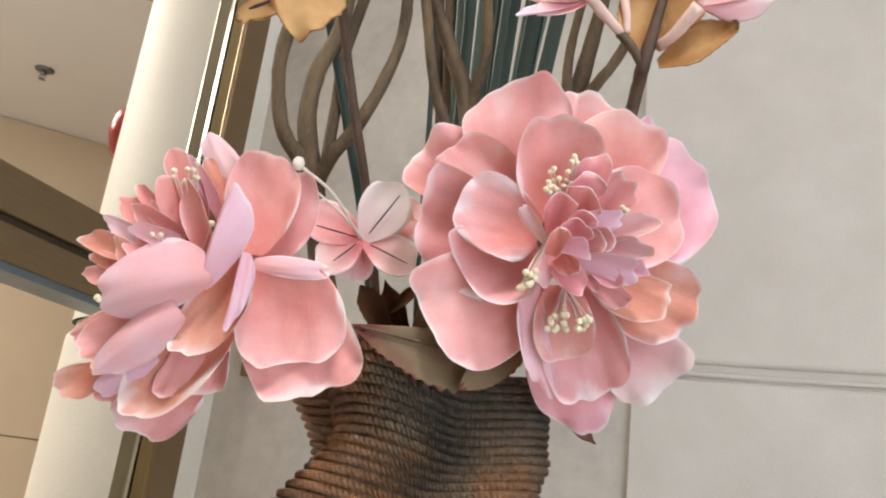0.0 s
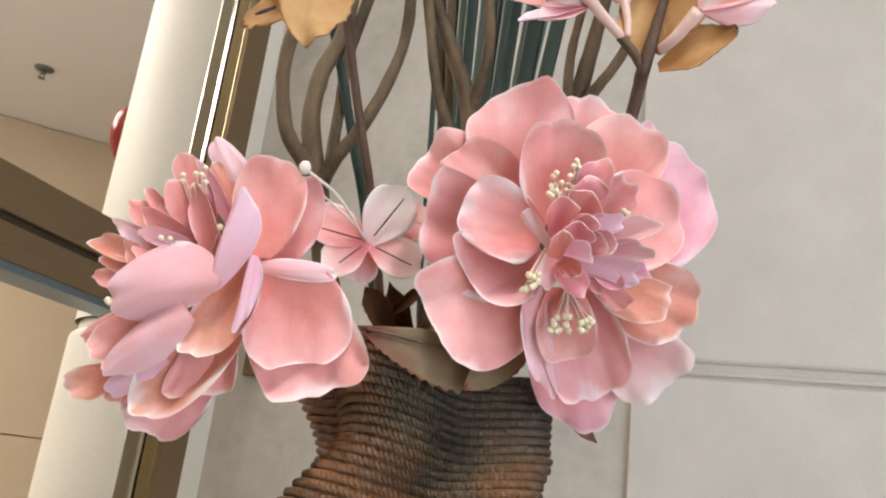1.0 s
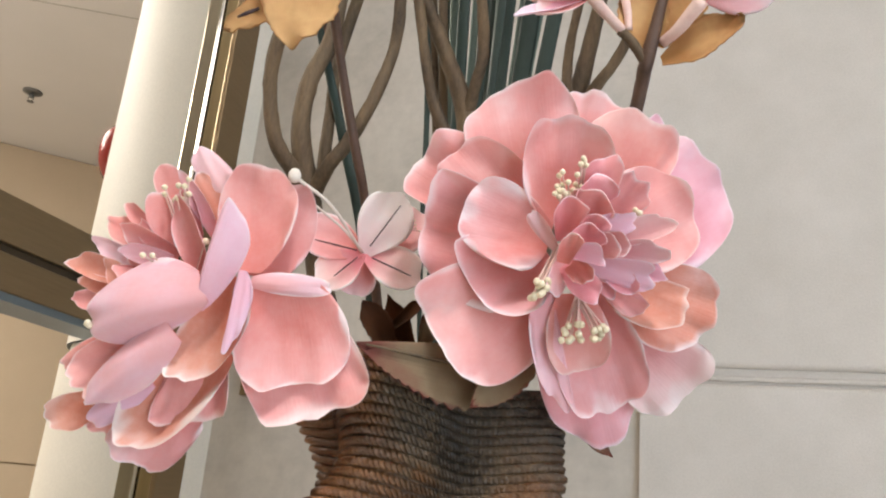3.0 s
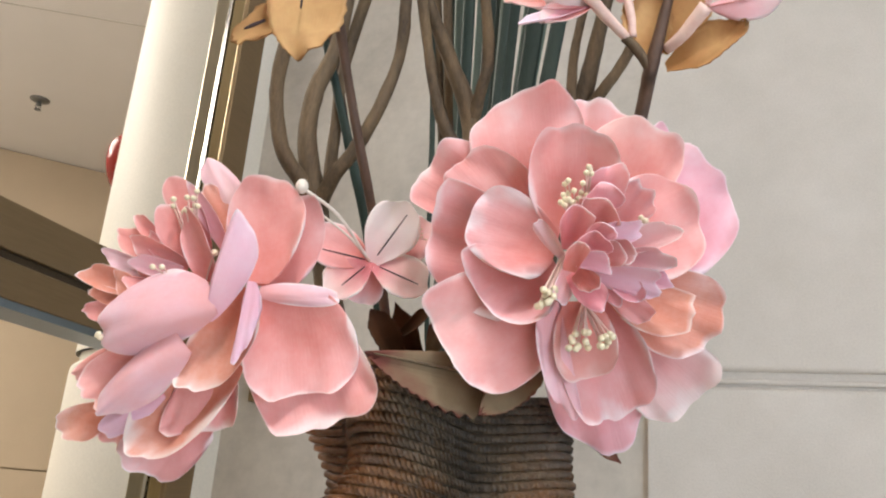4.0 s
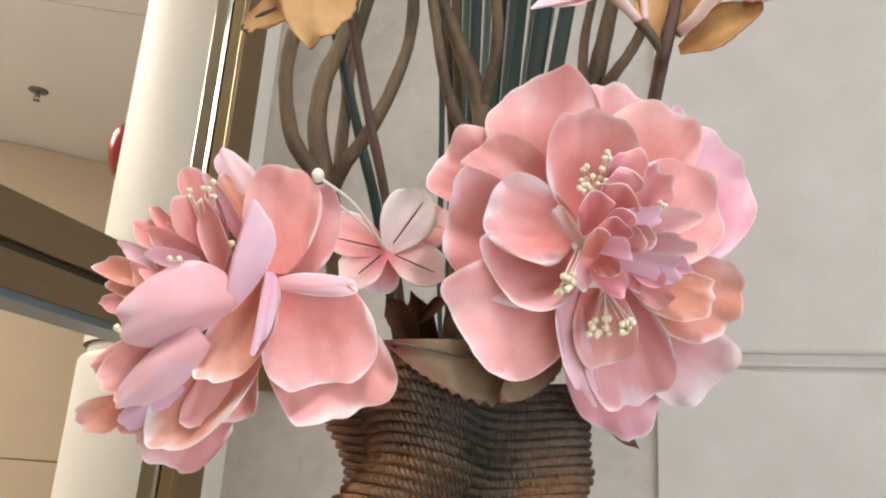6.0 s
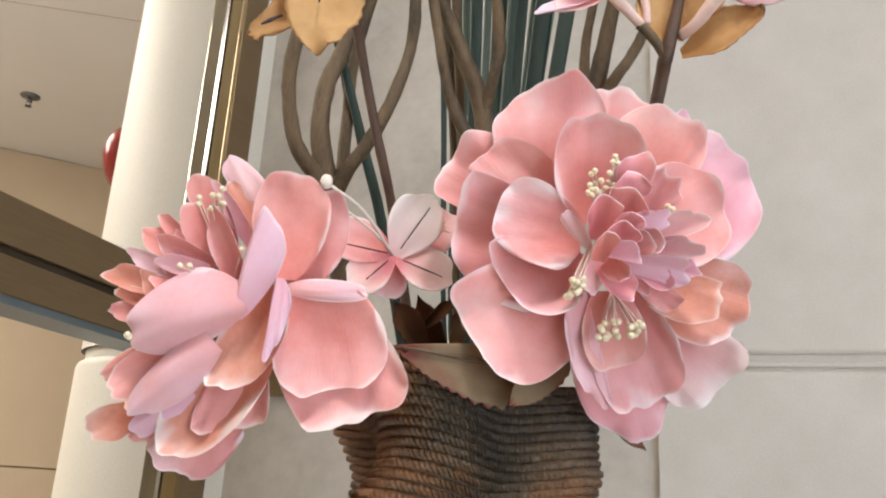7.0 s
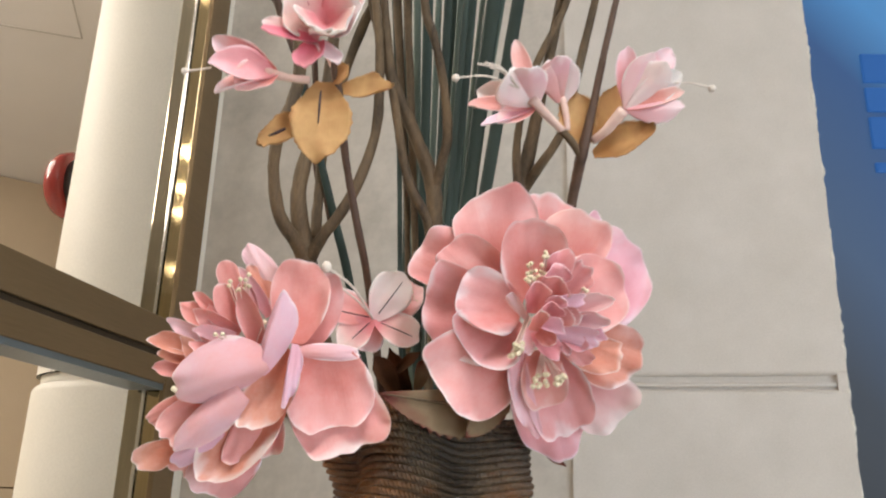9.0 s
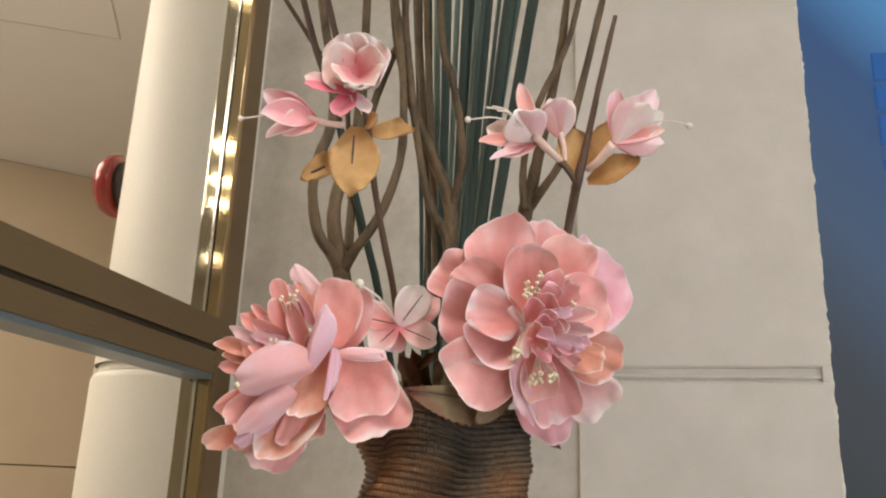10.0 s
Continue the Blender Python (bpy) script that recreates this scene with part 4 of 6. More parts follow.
stamen(blossom, (0.0909, 0.4749, 1.5024), (0.0943, 0.4735, 1.4928), (0.0978, 0.4728, 1.4814), 0.00182)
stamen(blossom, (0.0901, 0.4743, 1.5041), (0.0959, 0.4720, 1.4945), (0.1017, 0.4704, 1.4830), 0.00182)
stamen(blossom, (0.0893, 0.4749, 1.5018), (0.0937, 0.4709, 1.4937), (0.0982, 0.4675, 1.4838), 0.00182)
stamen(blossom, (0.0919, 0.4745, 1.5042), (0.0879, 0.4714, 1.4949), (0.0840, 0.4688, 1.4837), 0.00182)
stamen(blossom, (0.0887, 0.4746, 1.5022), (0.0960, 0.4704, 1.4945), (0.1034, 0.4667, 1.4848), 0.00182)
stamen(blossom, (0.0898, 0.4742, 1.5042), (0.0878, 0.4705, 1.4958), (0.0860, 0.4673, 1.4855), 0.00182)
stamen(blossom, (0.0888, 0.4748, 1.5017), (0.0857, 0.4711, 1.4910), (0.0828, 0.4680, 1.4785), 0.00182)
stamen(blossom, (0.0909, 0.4750, 1.5020), (0.0891, 0.4717, 1.4918), (0.0875, 0.4690, 1.4798), 0.00182)
stamen(blossom, (0.0904, 0.4740, 1.5051), (0.0954, 0.4731, 1.4943), (0.1006, 0.4727, 1.4816), 0.00182)
stamen(blossom, (0.0888, 0.4748, 1.5016), (0.0936, 0.4712, 1.4918), (0.0984, 0.4681, 1.4800), 0.00182)
stamen(blossom, (0.0885, 0.4739, 1.5046), (0.0946, 0.4705, 1.4957), (0.1008, 0.4677, 1.4850), 0.00182)
stamen(blossom, (0.0903, 0.4748, 1.5025), (0.0882, 0.4710, 1.4914), (0.0863, 0.4678, 1.4783), 0.00182)
stamen(blossom, (0.0892, 0.4739, 1.5048), (0.0942, 0.4716, 1.4957), (0.0993, 0.4698, 1.4848), 0.00182)
stamen(blossom, (0.0887, 0.4742, 1.5038), (0.0903, 0.4718, 1.4926), (0.0921, 0.4699, 1.4796), 0.00182)
stamen(blossom, (0.0903, 0.4742, 1.5046), (0.0873, 0.4703, 1.4941), (0.0845, 0.4670, 1.4817), 0.00182)
stamen(blossom, (0.0893, 0.4745, 1.5031), (0.0957, 0.4707, 1.4955), (0.1022, 0.4674, 1.4861), 0.00182)
stamen(blossom, (0.1109, 0.4674, 1.5296), (0.1131, 0.4614, 1.5368), (0.1155, 0.4560, 1.5420), 0.00151)
stamen(blossom, (0.1093, 0.4674, 1.5290), (0.1131, 0.4604, 1.5354), (0.1170, 0.4541, 1.5399), 0.00151)
stamen(blossom, (0.1110, 0.4674, 1.5297), (0.1143, 0.4608, 1.5358), (0.1177, 0.4548, 1.5401), 0.00151)


# ---- the blossom turned aside ----
side_blossom = thing("side_blossom", (-0.0985, 0.4770, 1.4943), "large pink foam flower turned aside beside the vase mouth", "flower", "large blossoms")
bloom_petal(side_blossom, (-0.0545, 0.4541, 1.4944), (-0.0479, 0.4696, 1.4477), (-0.0757, 0.4567, 1.4633), (-0.0206, 0.4674, 1.4739), PINK, seed=101, stalk=0.6, ruffle=0.07, wave=0.05, top=3.2, belly=-0.08, pale=0.1)
bloom_petal(side_blossom, (-0.0689, 0.4499, 1.4946), (-0.0301, 0.4583, 1.4955), (-0.0527, 0.4523, 1.5011), (-0.0489, 0.4553, 1.4899), PINK, seed=102, stalk=0.45, side=1, belly=0.06, pale=0.2)
bloom_petal(side_blossom, (-0.0530, 0.4692, 1.4807), (-0.0352, 0.4820, 1.4374), (-0.0766, 0.4702, 1.4535), (-0.0138, 0.4783, 1.4621), PINK, seed=103, stalk=0.7, ruffle=0.09, wave=0.07, top=2.8, pale=0.2)
bloom_petal(side_blossom, (-0.0743, 0.4537, 1.5007), (-0.0731, 0.4462, 1.5556), (-0.0898, 0.4451, 1.5312), (-0.0523, 0.4562, 1.5329), SALMON, seed=104, stalk=0.35, belly=-0.10, ruffle=0.03, wave=0.02, pale=0.08)
bloom_petal(side_blossom, (-0.0715, 0.4645, 1.5010), (-0.0566, 0.4598, 1.5498), (-0.0858, 0.4603, 1.5215), (-0.0474, 0.4701, 1.5209), SALMON, seed=105, stalk=0.5, ruffle=0.03)
bloom_petal(side_blossom, (-0.0904, 0.4615, 1.5359), (-0.1107, 0.4546, 1.5693), (-0.1129, 0.4582, 1.5569), (-0.0883, 0.4589, 1.5520), WHITE, seed=106, side=1, stalk=0.5, top=1.6, belly=0.05)
bloom_petal(side_blossom, (-0.0931, 0.4583, 1.5282), (-0.1087, 0.4554, 1.5540), (-0.1105, 0.4576, 1.5396), (-0.0934, 0.4595, 1.5445), CORAL, seed=107, stalk=0.5, top=1.6)
bloom_petal(side_blossom, (-0.0919, 0.4434, 1.4784), (-0.0770, 0.4264, 1.5292), (-0.0908, 0.4436, 1.5051), (-0.0691, 0.4409, 1.5100), LILAC, seed=108, side=1, stalk=0.25, top=1.5, belly=0.07)
bloom_petal(side_blossom, (-0.0873, 0.4393, 1.4867), (-0.1459, 0.4455, 1.4676), (-0.1168, 0.4410, 1.5018), (-0.1161, 0.4528, 1.4643), PINK, seed=109, side=1, stalk=0.42, belly=0.17, top=2.2, ruffle=0.03, wave=0.02)
bloom_petal(side_blossom, (-0.1110, 0.4512, 1.4718), (-0.1567, 0.4556, 1.4441), (-0.1403, 0.4543, 1.4657), (-0.1391, 0.4550, 1.4336), SALMON, seed=110, stalk=0.5, belly=-0.1, pale=0.1)
bloom_petal(side_blossom, (-0.1019, 0.4432, 1.4678), (-0.1454, 0.4524, 1.4322), (-0.1293, 0.4506, 1.4589), (-0.1160, 0.4579, 1.4415), PINK, seed=111, side=1, stalk=0.55, belly=0.08, top=1.8, ruffle=0.09, wave=0.06)
bloom_petal(side_blossom, (-0.0776, 0.4459, 1.4970), (-0.1019, 0.4520, 1.4461), (-0.1037, 0.4528, 1.4698), (-0.0680, 0.4454, 1.4657), CORAL, seed=112, stalk=0.5, belly=-0.1, ruffle=0.06, wave=0.05, pale=0.26)
bloom_petal(side_blossom, (-0.0714, 0.4391, 1.4977), (-0.0763, 0.4454, 1.4585), (-0.0758, 0.4473, 1.4797), (-0.0642, 0.4434, 1.4837), LILAC, seed=113, side=1, stalk=0.4, ruffle=0.15, wave=0.1, top=1.6)
bloom_petal(side_blossom, (-0.0826, 0.4595, 1.4648), (-0.1292, 0.4680, 1.4166), (-0.1271, 0.4664, 1.4431), (-0.0885, 0.4606, 1.4314), CORAL, seed=114, stalk=0.5, belly=-0.1, ruffle=0.06, wave=0.05, pale=0.26)
bloom_petal(side_blossom, (-0.0919, 0.4653, 1.4624), (-0.0922, 0.4724, 1.4258), (-0.1170, 0.4740, 1.4301), (-0.0769, 0.4648, 1.4435), PINK, seed=115, stalk=0.6, ruffle=0.08, wave=0.07, pale=0.3)
bloom_petal(side_blossom, (-0.1045, 0.4768, 1.4401), (-0.1276, 0.4848, 1.4041), (-0.1431, 0.4776, 1.4203), (-0.0953, 0.4798, 1.4213), PINK, seed=116, stalk=0.6, wave=0.05, pale=0.08)
bloom_petal(side_blossom, (-0.1499, 0.4743, 1.4346), (-0.1810, 0.4795, 1.4242), (-0.1689, 0.4751, 1.4370), (-0.1603, 0.4795, 1.4202), CORAL, seed=117, stalk=0.55, top=1.7)
bloom_petal(side_blossom, (-0.1184, 0.4646, 1.4458), (-0.1509, 0.4713, 1.4235), (-0.1431, 0.4685, 1.4358), (-0.1314, 0.4687, 1.4271), LILAC, seed=118, side=1, stalk=0.55, belly=0.05)
bloom_petal(side_blossom, (-0.1410, 0.4622, 1.4639), (-0.1670, 0.4698, 1.4481), (-0.1606, 0.4662, 1.4627), (-0.1553, 0.4684, 1.4511), SALMON, seed=119, stalk=0.5)
bloom_petal(side_blossom, (-0.1343, 0.4748, 1.4331), (-0.1450, 0.4825, 1.4172), (-0.1565, 0.4805, 1.4253), (-0.1346, 0.4806, 1.4213), SALMON, seed=120, stalk=0.6)
bloom_petal(side_blossom, (-0.1148, 0.4550, 1.5257), (-0.1225, 0.4443, 1.5530), (-0.1266, 0.4459, 1.5426), (-0.1122, 0.4470, 1.5457), SALMON, seed=121, small=1, top=2.2, stalk=0.5)
bloom_petal(side_blossom, (-0.0905, 0.4466, 1.5159), (-0.1094, 0.4345, 1.5462), (-0.1046, 0.4394, 1.5328), (-0.0898, 0.4346, 1.5278), MAUVE, seed=122, side=1, small=1, top=1.5, stalk=0.4)
bloom_petal(side_blossom, (-0.1094, 0.4501, 1.5099), (-0.1214, 0.4399, 1.5373), (-0.1250, 0.4444, 1.5213), (-0.1089, 0.4390, 1.5254), SALMON, seed=123, small=1, top=1.8, stalk=0.5, belly=-0.06)
bloom_petal(side_blossom, (-0.0961, 0.4482, 1.4982), (-0.1073, 0.4327, 1.5327), (-0.1083, 0.4365, 1.5135), (-0.0907, 0.4336, 1.5135), SALMON, seed=124, small=1, top=1.4, stalk=0.55)
bloom_petal(side_blossom, (-0.1007, 0.4491, 1.5137), (-0.1071, 0.4381, 1.5392), (-0.1116, 0.4407, 1.5289), (-0.0961, 0.4394, 1.5263), PINK, seed=125, small=1, top=1.4, stalk=0.5)
bloom_petal(side_blossom, (-0.1180, 0.4543, 1.5129), (-0.1418, 0.4460, 1.5321), (-0.1333, 0.4444, 1.5310), (-0.1339, 0.4455, 1.5203), SALMON, seed=126, small=1, top=1.4, stalk=0.5)
bloom_petal(side_blossom, (-0.1251, 0.4570, 1.5112), (-0.1502, 0.4494, 1.5245), (-0.1378, 0.4488, 1.5250), (-0.1430, 0.4498, 1.5127), SALMON, seed=127, small=1, top=1.6, stalk=0.5)
bloom_petal(side_blossom, (-0.1087, 0.4504, 1.5058), (-0.1384, 0.4411, 1.5190), (-0.1208, 0.4391, 1.5163), (-0.1319, 0.4431, 1.5086), PINK, seed=128, small=1, top=1.5, stalk=0.5)
bloom_petal(side_blossom, (-0.1310, 0.4591, 1.5053), (-0.1594, 0.4531, 1.5153), (-0.1487, 0.4527, 1.5145), (-0.1487, 0.4549, 1.5041), WHITE, seed=129, side=1, small=1, top=1.6, stalk=0.5)
bloom_petal(side_blossom, (-0.1105, 0.4488, 1.5034), (-0.1385, 0.4431, 1.5058), (-0.1261, 0.4386, 1.5087), (-0.1226, 0.4432, 1.4991), MAUVE, seed=130, side=1, small=1, top=1.4, stalk=0.5)
bloom_petal(side_blossom, (-0.1215, 0.4493, 1.4969), (-0.1392, 0.4452, 1.4987), (-0.1286, 0.4446, 1.4986), (-0.1282, 0.4444, 1.4891), PINK, seed=131, small=1, top=1.5, stalk=0.5)
bloom_petal(side_blossom, (-0.1342, 0.4582, 1.4932), (-0.1700, 0.4539, 1.5009), (-0.1541, 0.4523, 1.5066), (-0.1516, 0.4538, 1.4926), CORAL, seed=132, small=1, top=1.4, stalk=0.5)
bloom_petal(side_blossom, (-0.1380, 0.4590, 1.4890), (-0.1642, 0.4573, 1.4928), (-0.1563, 0.4561, 1.4967), (-0.1501, 0.4561, 1.4861), CORAL, seed=133, small=1, top=1.5, stalk=0.5)
bloom_petal(side_blossom, (-0.1378, 0.4586, 1.4835), (-0.1666, 0.4598, 1.4836), (-0.1570, 0.4583, 1.4893), (-0.1524, 0.4584, 1.4776), SALMON, seed=134, small=1, top=1.4, stalk=0.5)
bloom_petal(side_blossom, (-0.1287, 0.4530, 1.4885), (-0.1458, 0.4475, 1.5020), (-0.1376, 0.4468, 1.5011), (-0.1390, 0.4491, 1.4862), CORAL, seed=135, small=1, top=1.5, stalk=0.5)
bloom_petal(side_blossom, (-0.1136, 0.4522, 1.5079), (-0.1329, 0.4462, 1.5185), (-0.1289, 0.4452, 1.5235), (-0.1217, 0.4447, 1.5080), PINK, seed=136, small=1, top=1.5, stalk=0.5)
bloom_petal(side_blossom, (-0.1188, 0.4543, 1.4991), (-0.1350, 0.4499, 1.5058), (-0.1311, 0.4486, 1.5117), (-0.1282, 0.4494, 1.4971), SALMON, seed=137, small=1, top=1.5, stalk=0.5)
stamen(side_blossom, (-0.1042, 0.4521, 1.5040), (-0.1096, 0.4436, 1.5198), (-0.1148, 0.4357, 1.5338), 0.00151)
stamen(side_blossom, (-0.1036, 0.4522, 1.5042), (-0.1041, 0.4444, 1.5204), (-0.1044, 0.4373, 1.5348), 0.00151)
stamen(side_blossom, (-0.1032, 0.4519, 1.5053), (-0.1050, 0.4421, 1.5191), (-0.1067, 0.4330, 1.5310), 0.00151)
stamen(side_blossom, (-0.1056, 0.4511, 1.5066), (-0.1035, 0.4406, 1.5244), (-0.1013, 0.4307, 1.5402), 0.00151)
stamen(side_blossom, (-0.1043, 0.4519, 1.5047), (-0.1027, 0.4424, 1.5199), (-0.1010, 0.4334, 1.5333), 0.00151)
stamen(side_blossom, (-0.1023, 0.4521, 1.5049), (-0.1047, 0.4423, 1.5222), (-0.1071, 0.4331, 1.5376), 0.00151)
stamen(side_blossom, (-0.1034, 0.4515, 1.5066), (-0.1064, 0.4436, 1.5197), (-0.1092, 0.4363, 1.5309), 0.00151)
stamen(side_blossom, (-0.1039, 0.4519, 1.5049), (-0.1046, 0.4438, 1.5193), (-0.1051, 0.4364, 1.5317), 0.00151)
stamen(side_blossom, (-0.1046, 0.4511, 1.5073), (-0.1041, 0.4413, 1.5231), (-0.1034, 0.4322, 1.5370), 0.00151)
stamen(side_blossom, (-0.1039, 0.4513, 1.5069), (-0.1082, 0.4403, 1.5220), (-0.1124, 0.4299, 1.5352), 0.00151)
stamen(side_blossom, (-0.0974, 0.4489, 1.4970), (-0.0939, 0.4431, 1.5049), (-0.0903, 0.4379, 1.5108), 0.00182)
stamen(side_blossom, (-0.1054, 0.4496, 1.4909), (-0.1109, 0.4437, 1.4977), (-0.1163, 0.4385, 1.5027), 0.00151)
stamen(side_blossom, (-0.1060, 0.4491, 1.4922), (-0.1133, 0.4427, 1.4982), (-0.1204, 0.4369, 1.5022), 0.00151)
stamen(side_blossom, (-0.1338, 0.4504, 1.4653), (-0.1369, 0.4472, 1.4680), (-0.1399, 0.4446, 1.4688), 0.00151)
stamen(side_blossom, (-0.1344, 0.4499, 1.4667), (-0.1397, 0.4460, 1.4686), (-0.1448, 0.4428, 1.4686), 0.00151)
stamen(side_blossom, (-0.1329, 0.4504, 1.4656), (-0.1386, 0.4476, 1.4677), (-0.1442, 0.4454, 1.4679), 0.00151)
stamen(side_blossom, (-0.1349, 0.4502, 1.4655), (-0.1364, 0.4462, 1.4671), (-0.1378, 0.4428, 1.4669), 0.00151)
stamen(side_blossom, (-0.1350, 0.4496, 1.4673), (-0.1403, 0.4461, 1.4686), (-0.1455, 0.4433, 1.4680), 0.00151)
stamen(side_blossom, (-0.1356, 0.4495, 1.4672), (-0.1401, 0.4464, 1.4682), (-0.1444, 0.4439, 1.4672), 0.00151)


# ---- the small pale blossom in the middle ----
pale_blossom = thing("small_blossom", (-0.0299, 0.5118, 1.5311), "small white and pink flower with dark veins", "flower", "small blossoms")
petal(pale_blossom, "petal", (-0.0283, 0.5081, 1.5300), (-0.0081, 0.4970, 1.5622), (0.31, -0.95, -0.07), 0.0308, PALE, cup=0.25, ruffle=0.03, lip=0.03, wide=0.58, seed=70)
petal(pale_blossom, "petal", (-0.0283, 0.5081, 1.5300), (0.0049, 0.5107, 1.5167), (0.10, -0.99, 0.08), 0.0251, BLUSH, cup=0.25, ruffle=0.03, lip=0.03, wide=0.58, seed=71)
petal(pale_blossom, "petal", (-0.0289, 0.5080, 1.5300), (-0.0525, 0.5063, 1.5106), (0.09, -0.98, 0.17), 0.0251, BLUSH, cup=0.25, ruffle=0.03, lip=0.03, wide=0.58, seed=72)
petal(pale_blossom, "petal", (-0.0294, 0.5099, 1.5305), (-0.0648, 0.5008, 1.5433), (-0.08, -1.00, -0.03), 0.0253, PINK, cup=0.25, ruffle=0.03, lip=0.03, wide=0.58, seed=73)
petal(pale_blossom, "petal", (-0.0286, 0.5138, 1.5319), (0.0045, 0.5155, 1.5561), (0.12, -0.99, -0.10), 0.0274, PINK, cup=0.25, ruffle=0.03, lip=0.03, wide=0.58, seed=74)
petal(pale_blossom, "petal", (-0.0303, 0.5139, 1.5310), (-0.0359, 0.5200, 1.5082), (0.09, -0.98, 0.17), 0.0238, PINK, cup=0.25, ruffle=0.03, lip=0.03, wide=0.58, seed=75)
under(part("vein", tube_bm([(*(-0.0248, 0.5054, 1.5337), 0.0004), (*(-0.0163, 0.5003, 1.5442), 0.0005), (*(-0.0078, 0.4951, 1.5547), 0.0003)], 5), INK), pale_blossom)
under(part("vein", tube_bm([(*(-0.0229, 0.5057, 1.5269), 0.0004), (*(-0.0115, 0.5056, 1.5222), 0.0005), (*(-0.0002, 0.5055, 1.5175), 0.0003)], 5), INK), pale_blossom)
under(part("vein", tube_bm([(*(-0.0311, 0.5045, 1.5265), 0.0004), (*(-0.0368, 0.5034, 1.5205), 0.0005), (*(-0.0425, 0.5023, 1.5145), 0.0003)], 5), INK), pale_blossom)
under(part("vein", tube_bm([(*(-0.0319, 0.5052, 1.5309), 0.0004), (*(-0.0436, 0.5024, 1.5326), 0.0005), (*(-0.0553, 0.4997, 1.5343), 0.0003)], 5), INK), pale_blossom)

under(part("filament", tube_bm([(*(-0.0292, 0.5059, 1.5300), 0.0009), (*(-0.0396, 0.4706, 1.5436), 0.0009), (*(-0.0535, 0.4517, 1.5507), 0.0010)], 6, 0, 5), WHITE_CORD), pale_blossom)
under(part("bud_tip", bead_bm((-0.0552, 0.4509, 1.5522), 0.0033, None, (1, 1, 1.25)), WHITE_CORD, None, "cream bead"), pale_blossom)


under(part("filament", tube_bm([(*(-0.0314, 0.5047, 1.5329), 0.0007), (*(-0.0392, 0.4930, 1.5399), 0.0007), (*(-0.0519, 0.4782, 1.5474), 0.0006)], 6, 0, 5), WHITE_CORD), pale_blossom)

stamen(pale_blossom, (-0.0155, 0.5081, 1.5431), (-0.0081, 0.5054, 1.5472), (-0.0005, 0.5034, 1.5493), 0.00061)
stamen(pale_blossom, (-0.0138, 0.5083, 1.5433), (-0.0069, 0.5054, 1.5459), (0.0001, 0.5031, 1.5466), 0.00061)
stamen(pale_blossom, (-0.0117, 0.5087, 1.5431), (-0.0058, 0.5059, 1.5449), (0.0003, 0.5037, 1.5449), 0.00061)
stamen(pale_blossom, (-0.0147, 0.5081, 1.5437), (-0.0061, 0.5054, 1.5445), (0.0026, 0.5034, 1.5433), 0.00061)
stamen(pale_blossom, (-0.0148, 0.5087, 1.5415), (-0.0079, 0.5064, 1.5465), (-0.0009, 0.5048, 1.5496), 0.00061)
stamen(pale_blossom, (-0.0132, 0.5089, 1.5415), (-0.0097, 0.5063, 1.5443), (-0.0061, 0.5042, 1.5452), 0.00061)


# ---- leaves over the vase mouth ----
mouth_leaf = thing("leaf", (0.0186, 0.4853, 1.4716), "large serrated tan leaf lying over the vase rim", "leaf")
petal(mouth_leaf, "blade", (0.0642, 0.5217, 1.4816), (-0.0181, 0.4703, 1.4721), (0.13, -0.97, -0.19), 0.0642, BROWNLEAF, cup=0.15, teeth=0.09, point=0.75, ruffle=0.01, lip=0, nu=30, nv=14, wide=0.42, low=-1.0, high=0.08, seed=76)
under(part("midrib", tube_bm([(*(0.0605, 0.5217, 1.4693), 0.0014), (*(0.0210, 0.4936, 1.4697), 0.0010), (*(-0.0128, 0.4702, 1.4714), 0.0005)], 6), BARK, None, "thin raised midrib"), mouth_leaf)
mouth_leaf_low = thing("leaf", (0.0463, 0.4970, 1.4640), "small serrated tan leaf over the vase rim", "leaf")
petal(mouth_leaf_low, "blade", (0.0751, 0.5255, 1.4884), (0.0379, 0.4918, 1.4457), (0.22, -0.97, -0.09), 0.0228, BROWNLEAF, cup=0.1, teeth=0.09, point=0.6, ruffle=0.01, lip=0, nu=26, nv=14, wide=0.5, seed=77)
dry_leaf = thing("leaf", (-0.0215, 0.5295, 1.4977), "dark curled dry leaf inside the vase mouth", "leaf")
petal(dry_leaf, "blade", (-0.0091, 0.5395, 1.4712), (-0.0293, 0.5155, 1.5054), (0.54, -0.84, -0.04), 0.0177, DARKLEAF, cup=0.6, teeth=0.1, point=0.6, seed=78)
petal(dry_leaf, "blade", (-0.0014, 0.5648, 1.4784), (-0.0199, 0.5450, 1.5171), (-0.25, -0.96, -0.13), 0.0144, DARKLEAF, cup=0.5, point=0.9, seed=79)
petal(dry_leaf, "blade", (0.0006, 0.5579, 1.4845), (0.0114, 0.5459, 1.5119), (0.09, -0.98, 0.17), 0.0128, BROWNLEAF, cup=0.5, point=0.8, seed=80)
petal(dry_leaf, "blade", (-0.0172, 0.5468, 1.4950), (0.0040, 0.5393, 1.5125), (0.07, -0.95, 0.31), 0.0092, DARKLEAF, cup=0.5, point=0.8, seed=81)
calyx = thing("leaf", (0.1034, 0.5804, 1.4429), "thin dark curled sepal tip under the large blossom", "leaf")
petal(calyx, "blade", (0.0900, 0.5697, 1.4543), (0.1141, 0.5877, 1.4346), (0.38, -0.92, 0.03), 0.0078, BROWNLEAF, cup=0.3, point=0.9, bend=0.15, seed=82)


